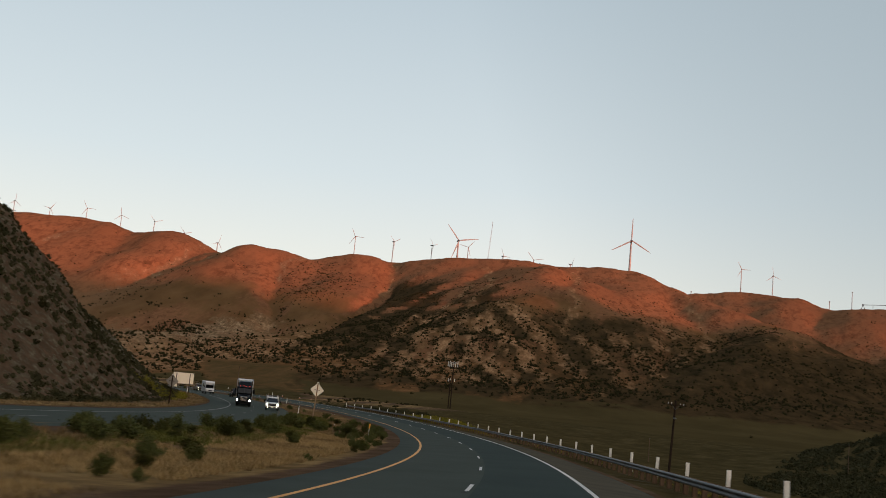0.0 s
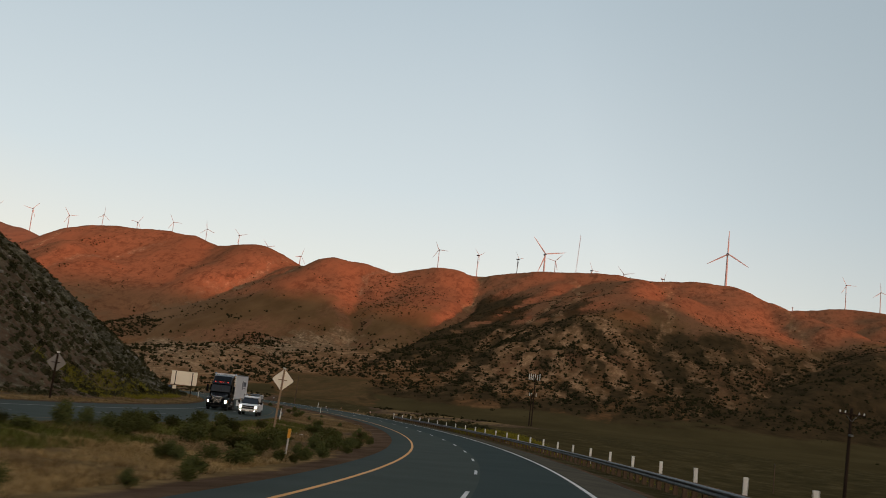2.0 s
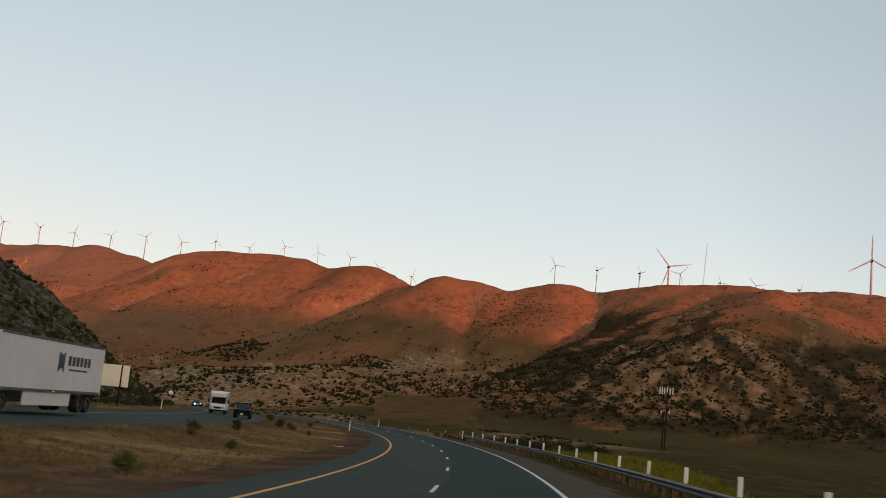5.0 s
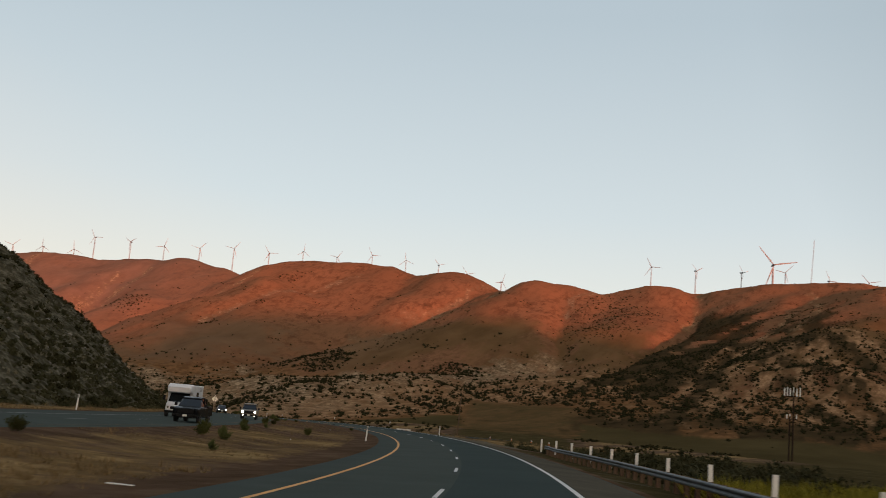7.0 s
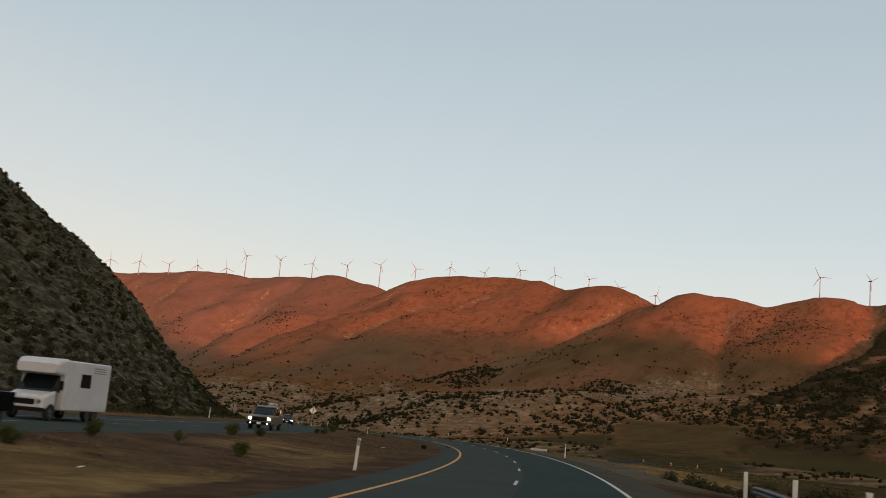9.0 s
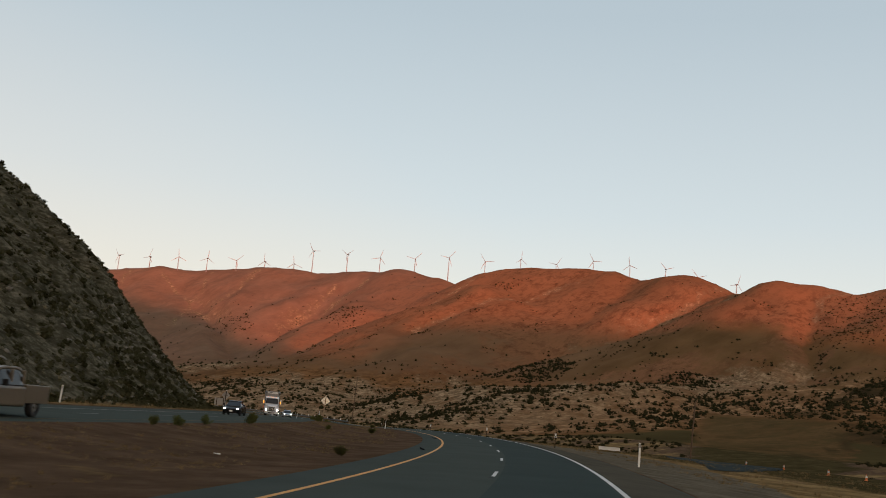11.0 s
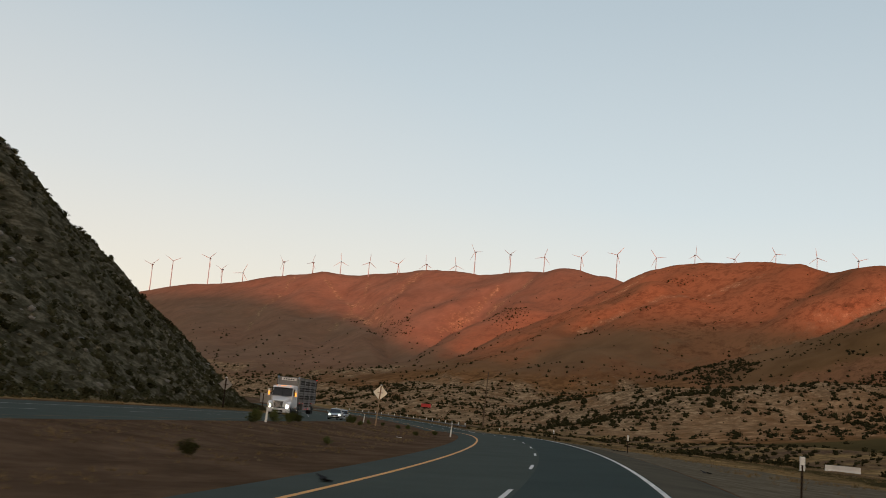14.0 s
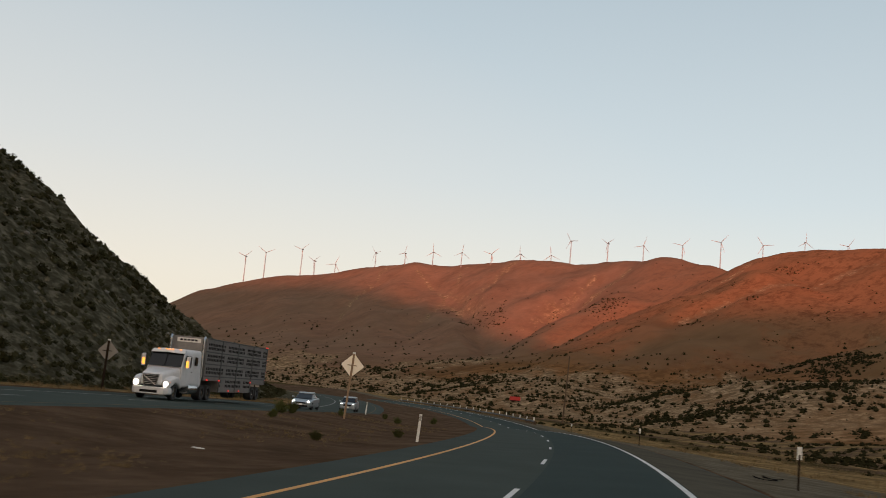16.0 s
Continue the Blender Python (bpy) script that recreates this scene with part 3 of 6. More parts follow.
# ---- the land ----
d_near = np.unique(np.r_[np.arange(-300, -120, 6), np.arange(-120, -36, 2.0), np.arange(-36, -19, 0.8), np.arange(-19.5, -7, 0.7), -19.5, -31.5, -7.4, np.linspace(-7.4, 4.0, 6), np.arange(4, 13, 0.4), np.arange(13, 26, 0.8), np.arange(26, 80, 3), np.arange(80, 171, 7)].round(2))
s_near = np.arange(-150, 791, 2.0)
S, D = np.meshgrid(s_near, d_near, indexing="ij")
P = on_line(S, D)
Z, _ = land_height(P[..., 0], P[..., 1], S, D)
paved = ((D > -7.3) & (D < 3.9)) | ((D > -31.4) & (D < -19.6))
Z = Z - np.where(paved, 0.10, 0.0)
ground = tagged(sheet("ground", P[..., 0][:, ::-1], P[..., 1][:, ::-1], Z[:, ::-1], VERGE), "brown dirt verge with dry grass along the highway", "ground", kind="structure")
patch = waves(P[..., 0], P[..., 1], 26, 41) * 0.5 + 0.5
grass_w = (1 - 0.3 * step(S, 78, 110)) * step(D, -19.4, -17.5) * (1 - step(D - 1.0 * (1 - step(S, 120, 170)), -10.2, -8.6)) * (0.35 + 0.75 * patch) * (1 - 0.68 * step(S, 250, 330)) + 0.75 * step(-D, 31.6, 32.6) * (1 - step(-D, 34, 37)) + (0.55 + 0.5 * patch) * step(D, 6.5, 8) * (1 - step(D, 18, 40)) * step(S, 270, 300)
slope_w = step(S, 390, 460) * step(D, 16, 40)
cut_w = step(-D, 33, 36) * (0.46 + 0.54 * step(S, 170, 300))
field_w = np.maximum(step(D, 14, 30) * (1 - 0.75 * slope_w), step(D, 4.0, 5.0) * (1 - step(S, 255, 275)))
track = sum(np.exp(-(((D - at - 0.9 * np.sin(S / 37 + at)) / 0.35) ** 2)) for at in (5.2, 7.1, 9.4))
pull = step(S, 255, 285) * (1 - step(D - 0.1 * (np.clip(S, 300, 380) - 300) * (1 - step(S, 390, 450)), 8.6 + 0.8 * waves(P[..., 0], P[..., 1], 22, 45), 11.6))
gravel_w = step(D, 3.9, 4.4) * np.maximum(pull * (1 - 0.3 * track), 0.35 * (1 - step(D, 6.5, 7.5)))
grass_w = np.maximum(grass_w, slope_w * (0.5 + 0.35 * waves(P[..., 0], P[..., 1], 30, 46)))
lawn = meadow(P[..., 0], P[..., 1])
gravel_w, field_w, grass_w = gravel_w * (1 - lawn), np.maximum(field_w, 0.8 * lawn), grass_w * (1 - lawn)
cover = ground.data.attributes.new("cover", "FLOAT_COLOR", "POINT")
cover.data.foreach_set("color", np.stack([grass_w, cut_w, field_w, gravel_w], -1)[:, ::-1].astype(np.float32).ravel())
az = np.radians(np.r_[np.arange(-180, -34, 1.0), np.arange(-34, 100, 0.28), np.arange(100, 181, 2.0)])
rad = np.r_[np.arange(40, 700, 22), np.arange(700, 2100, 8.5), np.arange(2100, 2600, 25), np.arange(2600, 4400, 120)]
RR, AZ = np.meshgrid(rad, az, indexing="ij")
X, Y = -60 - RR * np.sin(AZ), 180 + RR * np.cos(AZ)
Z, W_ = land_height(X, Y)
Z = Z - 4.0 * step(W_, 0.0, 0.5)
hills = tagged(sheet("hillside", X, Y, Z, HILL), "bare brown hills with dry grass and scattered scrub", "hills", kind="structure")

along, across = np.meshgrid(np.linspace(1900, 4300, 61), np.arange(-2600, 2601, 25.0), indexing="ij")
crest = np.interp(across, SHADE_L, SHADE_Z) + 134
shade_z = np.maximum(crest - 0.34 * (np.sqrt((along - 3100) ** 2 + 400) - 20) + 5 * waves(along, across, 160, 24) * step(np.abs(along - 3100), 30, 200), -40)
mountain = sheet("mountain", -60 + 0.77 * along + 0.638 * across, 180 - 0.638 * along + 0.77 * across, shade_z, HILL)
tagged(mountain, "bare brown mountain far behind the highway", "mountain", kind="structure")

gx = (far_height(X + 8, Y) - far_height(X - 8, Y)) / 16
gy = (far_height(X, Y + 8) - far_height(X, Y - 8)) / 16
steep = np.hypot(gx, gy)
patchy = waves(X, Y, 170, 51) * 0.5 + 0.5
# Darker where the slope turns from the sun: brush and painted shade together.
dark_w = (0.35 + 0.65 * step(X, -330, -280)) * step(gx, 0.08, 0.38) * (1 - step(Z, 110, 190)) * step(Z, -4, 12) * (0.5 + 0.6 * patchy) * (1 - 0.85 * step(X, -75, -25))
mound = meadow(X, Y) * (1 - step(Z, 9, 13))
olive_w = np.maximum(mound, (1 - 0.5 * step(np.abs(gx), 0.25, 0.5)) * step(Z, 15, 45) * (1 - step(Z + 25 * waves(X, Y, 300, 57), 85, 150)) * (0.3 + 0.55 * step(waves(X, Y, 330, 52), -0.7, 0.3)))
toe = hollow(X, Y)
pale_w = (1 - 0.6 * step(gx, 0.2, 0.45)) * (1 - step(Z + 22 * waves(X, Y, 230, 54) + 40 * step(-X, 530, 650) - 38 * step(X, -300, -220), 42, 82)) * step(Z + 18 * toe, -2, 7) * step(steep + 0.2 * toe, 0.07, 0.2) * (0.3 + 0.25 * toe + (0.6 - 0.2 * toe) * step(waves(AZ * 1000, 0.33 * RR, 34, 53, 4), -0.25, 0.35)) * (1 - 0.1 * step(X, -280, -180) - 0.35 * step(X, -90, -20)) + 0.4 * step(steep, 0.6, 1.0) * (1 - step(Z, 140, 190))
for nodes, _ in GULLIES:
    for (ax, ay, _), (bx, by, _) in zip(nodes[:3], nodes[1:3]):
        vx, vy = bx - ax, by - ay
        u = np.clip(((X - ax) * vx + (Y - ay) * vy) / (vx * vx + vy * vy), 0, 1)
        off = np.hypot(X - ax - u * vx + 9 * waves(X, Y, 90, 55), Y - ay - u * vy)
        pale_w = np.maximum(pale_w, 0.55 * (1 - step(off, 3, 9)) * step(Z, 70, 95))
plain_w = 1 - step(Z + 24 * toe + 5 * step(steep, 0.06, 0.16) + 2.5 * waves(X, Y, 120, 56), -1, 7)
plain_w, pale_w = np.maximum(plain_w * (1 - mound), 0.5 * mound), pale_w * (1 - mound)
# Eastern hill face: dense scrub, with its shade darkened into the colour too.
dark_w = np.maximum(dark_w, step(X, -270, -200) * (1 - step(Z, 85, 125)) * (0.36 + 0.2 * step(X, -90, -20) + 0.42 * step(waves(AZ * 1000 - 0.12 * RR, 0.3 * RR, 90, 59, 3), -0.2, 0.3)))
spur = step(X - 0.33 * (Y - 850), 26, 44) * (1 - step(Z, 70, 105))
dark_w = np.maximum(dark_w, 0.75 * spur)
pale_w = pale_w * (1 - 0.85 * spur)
# The spur's sunless left side: brush plus shade painted through the dark cover.
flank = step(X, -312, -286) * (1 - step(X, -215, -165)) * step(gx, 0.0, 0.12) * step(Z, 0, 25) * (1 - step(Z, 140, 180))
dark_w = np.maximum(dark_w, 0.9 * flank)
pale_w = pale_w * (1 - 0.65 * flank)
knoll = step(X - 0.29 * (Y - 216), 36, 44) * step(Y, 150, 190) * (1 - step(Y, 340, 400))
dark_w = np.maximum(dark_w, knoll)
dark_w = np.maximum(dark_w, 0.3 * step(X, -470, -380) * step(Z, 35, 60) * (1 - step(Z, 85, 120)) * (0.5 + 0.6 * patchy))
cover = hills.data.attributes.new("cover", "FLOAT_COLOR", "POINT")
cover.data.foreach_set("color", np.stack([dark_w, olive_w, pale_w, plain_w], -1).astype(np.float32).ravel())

# ---- the pavements ----


def strip(name, s, d0, d1, up, mat, cols=2, parent=None):
    ss, dd = np.meshgrid(s, np.linspace(d1, d0, cols), indexing="ij")
    q = on_line(ss, dd)
    z = q[..., 2] + pavement_up(dd) + up
    ob = sheet(name, q[..., 0], q[..., 1], z, mat)
    ob.parent = parent
    return ob


def slab(name, s, d0, d1, mat):
    """A pavement with real edges."""
    dd = np.r_[d1 + 0.25, np.linspace(d1, d0, 8), d0 - 0.25, 1.6] if d1 > 0 else np.r_[d1 + 0.25, np.linspace(d1, d0, 8), d0 - 0.25]
    dd = np.sort(dd)[::-1]
    ss, dd = np.meshgrid(s, dd, indexing="ij")
    q = on_line(ss, dd)
    z = q[..., 2] + pavement_up(dd)
    z[:, 0] -= 0.2
    z[:, -1] -= 0.2
    return sheet(name, q[..., 0], q[..., 1], z, mat)


s_road = np.arange(-150, 781, 2.0)
road = tagged(slab("road", s_road, -7.4, 4.0, ASPHALT), "grey worn asphalt highway with two lanes", "road", kind="structure")
road_2 = tagged(slab("road_oncoming", s_road, -31.5, -19.5, ASPHALT), "grey worn asphalt carriageway for oncoming traffic", "road", kind="structure")
MARK = 0.006
DASH0 = -1.6
strip("lane_surface", s_road, -1.95, 1.40, 0.003, LANE, 6, parent=road)
strip("shoulder_surface", s_road, 1.66, 3.9, 0.003, DUSTY, 4, parent=road)
strip("edge_line", s_road, -5.87, -5.71, MARK, YELLOW, parent=road)
strip("edge_line", s_road, 1.46, 1.61, MARK, WHITE, parent=road)
strip("edge_line", s_road, -20.9, -20.8, MARK, FADED, parent=road_2)
strip("edge_line", s_road, -28.25, -28.1, MARK, DULL_WHITE, parent=road_2)
for k in range(-4, 44):
    strip("lane_dash", np.linspace(0, 3.66, 4) + DASH0 + 14.93 * k, -2.19, -2.07, MARK, WHITE, parent=road)
    if k % 3 != 1:
        strip("tar_seal", np.linspace(0, 0.5 + 0.4 * (k % 2), 3) + DASH0 - 0.9 + 14.93 * k, -2.24, -2.1, MARK, TAR, parent=road)
    strip("lane_dash", np.linspace(0, 3.66, 4) + DASH0 + 5 + 14.93 * k, -24.55, -24.43, MARK, DULL_WHITE, parent=road_2)


# ---- building blocks ----
def box(bm, lo, hi, bevel=0.0):
    """A box between two corners, its edges bevelled."""
    made = bmesh.ops.create_cube(bm, size=1.0)["verts"]
    c = [(a + b) / 2 for a, b in zip(lo, hi)]
    for v in made:
        v.co = Vector([c[i] + v.co[i] * (hi[i] - lo[i]) for i in range(3)])
    if bevel:
        edges = list({e for v in made for e in v.link_edges})
        bmesh.ops.bevel(bm, geom=edges, offset=bevel, segments=2, affect="EDGES", profile=0.6)
    return bm


def pipe(bm, a, b, r0, r1=None, seg=10):
    """A tapered round bar from a to b."""
    a, b = Vector(a), Vector(b)
    m = (b - a).to_track_quat("Z", "Y").to_matrix().to_4x4()
    m.translation = (a + b) / 2
    bmesh.ops.create_cone(bm, cap_ends=True, segments=seg, radius1=r0, radius2=r0 if r1 is None else r1, depth=(b - a).length, matrix=m)
    return bm


def loft(bm, rings, closed=True):
    """Skin over rings of as many points each, with caps."""
    vs = [[bm.verts.new(p) for p in ring] for ring in rings]
    n = len(vs[0])
    for a, b in zip(vs, vs[1:]):
        for i in range(n if closed else n - 1):
            bm.faces.new((a[i], a[(i + 1) % n], b[(i + 1) % n], b[i]))
    if closed:
        bm.faces.new(vs[0][::-1])
        bm.faces.new(vs[-1])
    bmesh.ops.recalc_face_normals(bm, faces=bm.faces)
    return bm


def bare():
    return bmesh.new()


def thing(name, m, label, category, group=""):
    """The empty at the base of a thing."""
    ob = new(name)
    ob.matrix_world = m
    return tagged(ob, label, category, group)


def stand(s, d, turn=0.0, up=0.0, lean=0.0):
    """A pose on the land beside the road, x along the way."""
    q = on_line(s, d)
    z, _ = land_height(np.array([q[0]]), np.array([q[1]]), np.array([float(s)]), np.array([float(d)]))
    return pose(q[0], q[1], float(z[0]) + up, 0, 0, math.degrees(heading(s)) + 90 + turn) @ pose(0, 0, 0, lean)


def shared(name, me, parent, m):
    """A piece on a mesh that others use too."""
    ob = new(name, me)
    ob.parent = parent
    ob.matrix_basis = m
    return ob


def mesh_of(name, bm, mat):
    me = bpy.data.meshes.new(name)
    bm.normal_update()
    bm.to_mesh(me)
    bm.free()
    me.materials.append(mat)
    return me


# ---- guardrails ----
OUTER = float(pavement_up(np.array(6.2)))


def guardrail(s0, s1, d, first_marker):
    rail = thing("guardrail", Matrix.Identity(4), "galvanised steel guardrail on wooden posts with white markers", "guardrail", "guardrails beside the road")
    wave = [(0.0, 0.745), (0.05, 0.73), (0.085, 0.70), (0.085, 0.66), (0.02, 0.61), (0.02, 0.59), (0.085, 0.54), (0.085, 0.50), (0.05, 0.47), (0.0, 0.455)]
    ring = [(-y, z) for y, z in wave] + [(-y + 0.012, z) for y, z in reversed(wave)]
    rings = []
    for s in np.arange(s0, s1 + 0.1, 1.905):
        flare = 0.9 * float(step(s, s1 - 14, s1))
        rings.append([tuple(on_line(s, d + flare + y, OUTER + z)) for y, z in ring])
    bm = loft(bare(), rings)
    part("rail", bm, METAL, rail)
    post = mesh_of("post", box(bare(), (-0.1, -0.1, -0.7), (0.1, 0.1, 0.72), 0.012), WOOD)
    block = mesh_of("spacer", box(bare(), (-0.1, -0.09, 0.44), (0.1, 0.09, 0.74), 0.01), WOOD)
    bm = box(bare(), (-0.02, -0.075, 0.2), (0.02, 0.075, 1.27), 0.008)
    marker = mesh_of("marker", bm, POST_WHITE)
    for s in np.arange(s0 + 0.95, s1, 1.905):
        flare = 0.9 * float(step(s, s1 - 14, s1))
        q = on_line(s, d + 0.32 + flare, OUTER)
        turn = math.degrees(heading(s)) + 90
        shared("post", post, rail, pose(*q, 0, 0, turn))
        q = on_line(s, d + 0.12 + flare, OUTER)
        shared("spacer", block, rail, pose(*q, 0, 0, turn))
    rng = random.Random(4)
    for s in np.arange(first_marker, s0 + 1, -7.62):
        q = on_line(s, d + 0.46, OUTER)
        shared("marker", marker, rail, pose(*q, rng.uniform(-2, 2), rng.uniform(-2, 2), math.degrees(heading(s)) + 90))
    return rail


guardrail(-44, 258.5, 6.0, 256.6)
guardrail(560, 720, 6.2, 716)


# ---- delineators, signs, poles ----
def delineator(s, d, tall=1.15, cap=None, dark=False, lean=0.0):
    ob = thing("delineator", stand(s, d, 0, 0, lean), "white roadside marker post standing in the dirt" if not dark else "marker post with a white head on a dark stem", "marker post", "marker posts along the road")
    if dark:
        part("stem", box(bare(), (-0.03, -0.03, -0.2), (0.03, 0.03, tall - 0.25), 0.008), DARK_WOOD, ob)
        part("head", box(bare(), (-0.02, -0.075, tall - 0.42), (0.02, 0.075, tall), 0.008), POST_WHITE, ob)
    else:
        part("stem", box(bare(), (-0.025, -0.06, -0.2), (0.025, 0.06, tall), 0.012), POST_WHITE, ob)
        part("reflector", box(bare(), (-0.031, -0.05, tall - 0.3), (0.031, 0.05, tall - 0.06), 0.006), cap or SIGN_GREY, ob)
    return ob


for s, d, dark in ((326, 6.1, 0), (368.3, 6.1, 1), (418.7, 6.1, 1), (470, 6.1, 1), (522, 6.1, 1), (256.6, -8.5, 0), (430, -8.1, 0), (149.7, -18.2, 0), (255, -32.4, 0), (338, -33.4, 0), (400.7, -19.0, 0), (489, -18.8, 0)):
    delineator(s, d, 1.4 if d > 0 else 1.25, None, bool(dark), 3 if d < 0 else 0)
marker = thing("delineator", stand(91.4, -10.2, 0, 0, 3), "slim grey marker post with an orange-yellow head", "marker post", "marker posts along the road")
part("stem", box(bare(), (-0.02, -0.03, -0.2), (0.02, 0.03, 1.0), 0.008), CONCRETE, marker)
part("head", box(bare(), (-0.03, -0.06, 0.75), (0.03, 0.06, 1.15), 0.015), POST_YELLOW, marker)


def diamond_sign(s, d, side, centre, sheet_mat, post_mat, label, lean=0.0, turn=0.0):
    ob = thing("road_sign", stand(s, d, turn, 0, lean), label, "road sign", "diamond warning signs")
    half = side / math.sqrt(2)
    part("post", box(bare(), (-0.125, -0.07, -0.5), (-0.01, 0.07, centre + half * 0.96), 0.01), post_mat, ob)
    bm = bare()
    box(bm, (-0.006, -side / 2, -side / 2), (0.006, side / 2, side / 2))
    corners = [v for v in bm.verts]
    bmesh.ops.bevel(bm, geom=[e for e in bm.edges if abs(e.verts[0].co.x - e.verts[1].co.x) > 0.01], offset=0.06, segments=3, affect="EDGES")
    bm.transform(Matrix.Translation((0, 0, centre)) @ Matrix.Rotation(radians(45), 4, "X"))
    part("plate", bm, sheet_mat, ob)
    part("brace", box(bare(), (-0.155, -0.34, centre - 0.03), (-0.126, 0.34, centre + 0.03), 0.006), post_mat, ob)
    part("cap", box(bare(), (-0.04, -0.11, centre + half * 0.9), (0.012, 0.11, centre + half * 1.1), 0.02), POST_WHITE, ob)
    return ob


diamond_sign(128.3, -16.5, 1.22, 3.75, SIGN_BACK, TAN_WOOD, "diamond warning sign with a pale back on a tan wooden post", 3.2)
diamond_sign(128.2, -33.8, 1.1, 2.75, SIGN_GREY, DARK_WOOD, "diamond warning sign with a dull grey back on a dark post", 1.5)
diamond_sign(457.2, -16.5, 1.22, 3.85, SIGN_BACK, TAN_WOOD, "diamond warning sign with a pale back on a tan wooden post", 3.2)
diamond_sign(456.3, -34.2, 1.1, 2.75, SIGN_GREY, DARK_WOOD, "diamond warning sign with a dull grey back on a dark post", 1.0)


def panel_sign(s, d, wide, tall, low, posts, sheet_mat, label, turn=0.0):
    ob = thing("panel_sign", stand(s, d, turn), label, "road sign")
    part("panel", box(bare(), (-0.01, -wide / 2, low), (0.01, wide / 2, low + tall), 0.004), sheet_mat, ob)
    for y in posts:
        part("post", box(bare(), (-0.13, y - 0.07, -0.4), (-0.012, y + 0.07, low + tall * 0.98), 0.01), DARK_WOOD, ob)
    for z in (low + tall * 0.25, low + tall * 0.75):
        part("rail", box(bare(), (-0.04, -wide / 2 + 0.1, z - 0.02), (-0.011, wide / 2 - 0.1, z + 0.02), 0.005), sheet_mat, ob)
    return ob


big = panel_sign(233, -35.4, 4.3, 2.3, 2.0, (-1.35, 1.45), SIGN_BRIGHT, "large rectangular road sign with a pale back on two dark posts")
part("small_plate", box(bare(), (-0.16, 1.15, 1.25), (-0.14, 1.75, 1.85), 0.004), SIGN_BACK, big)
panel_sign(506, -34.4, 2.5, 1.5, 1.6, (-0.7, 0.75), SIGN_GREY, "rectangular road sign with a grey back on two dark posts")


def utility_pole(x, y, top, arms=True, mat=WOOD, lean=0.0, wires=False):
    z, _ = land_height(np.array([float(x)]), np.array([float(y)]))
    tall = top - float(z[0])
    ob = thing("utility_pole", pose(x, y, float(z[0]), 0, lean, 25), "wooden utility pole with a crossarm standing in the field" if arms else "bare wooden utility pole standing beside the road", "utility pole", "utility poles")
    part("pole", pipe(bare(), (0, 0, -1), (0, 0, tall), 0.19, 0.13, 12), mat, ob)
    if arms:
        part("crossarm", box(bare(), (-1.35, -0.2, tall - 0.62), (1.35, -0.08, tall - 0.48), 0.012), mat, ob)
        for k in (-1.2, -0.7, 0.7, 1.2):
            part("insulator", pipe(bare(), (k, -0.14, tall - 0.5), (k, -0.14, tall - 0.27), 0.05, 0.035, 8), POST_WHITE, ob)
        part("brace", pipe(bare(), (-0.6, -0.12, tall - 0.6), (0, -0.12, tall - 1.2), 0.02), METAL, ob)
        part("brace", pipe(bare(), (0.6, -0.12, tall - 0.6), (0, -0.12, tall - 1.2), 0.02), METAL, ob)
        part("bracket", box(bare(), (-0.2, -0.3, tall - 2.5), (0.2, -0.12, tall - 2.3), 0.02), METAL, ob)
    return ob


utility_pole(12.4, 145.8, 3.1, True, DARK_WOOD, 2.5)
utility_pole(-158.2, 458, 3.9, False, WOOD, 2.5)
utility_pole(-307.8, 515.8, 6.3, False, WOOD, 2.0)
for x, y, tall in ((17.0, 258.9, 5.6), (61.8, 250.8, 7.5)):
    z = float(land_height(np.array([x]), np.array([y]))[0][0])
    stake = thing("field_stake", pose(x, y, z, 1.5, 0, 0), "thin grey wooden stake standing in the grass field", "post", "stakes in the field")
    part("pole", pipe(bare(), (0, 0, -0.6), (0, 0, tall), 0.11, 0.08, 8), WOOD, stake)
    part("cap", pipe(bare(), (0, 0, tall - 0.05), (0, 0, tall + 0.06), 0.1, 0.07, 8), METAL, stake)


def pole_pair(x, y, top):
    """Two tall poles side by side that carry two groups of white insulators."""
    z, _ = land_height(np.array([float(x)]), np.array([float(y)]))
    tall = top - float(z[0])
    ob = thing("power_pole", pose(x, y, float(z[0]), 0, 0, 12), "tall dark double power pole with two rows of white insulators", "power pole")
    for k in (-0.55, 0.55):
        part("pole", pipe(bare(), (k, 0, -1), (k, 0, tall - (1.5 if k > 0 else 9.5)), 0.32, 0.22, 12), DARK_WOOD, ob)
    part("crossarm", box(bare(), (-2.6, -0.16, tall - 3.0), (2.9, 0.16, tall - 2.7), 0.03), DARK_WOOD, ob)
    part("crossarm", box(bare(), (-1.7, -0.16, tall - 10.6), (1.9, 0.16, tall - 10.3), 0.03), DARK_WOOD, ob)
    for i, k in enumerate((-2.4, -1.5, -0.6, 0.5, 1.5, 2.6)):
        part("insulator", pipe(bare(), (k, 0, tall - 2.75), (k, 0, tall + (0.3 if i % 2 else -0.1)), 0.2, 0.17, 10), POST_WHITE, ob)
    for k in (-1.5, -0.5, 0.6, 1.6):
        part("insulator", pipe(bare(), (k, 0, tall - 10.4), (k, 0, tall - 8.8), 0.19, 0.16, 10), POST_WHITE, ob)
    return ob


pole_pair(-68.0, 530.8, 16.8)


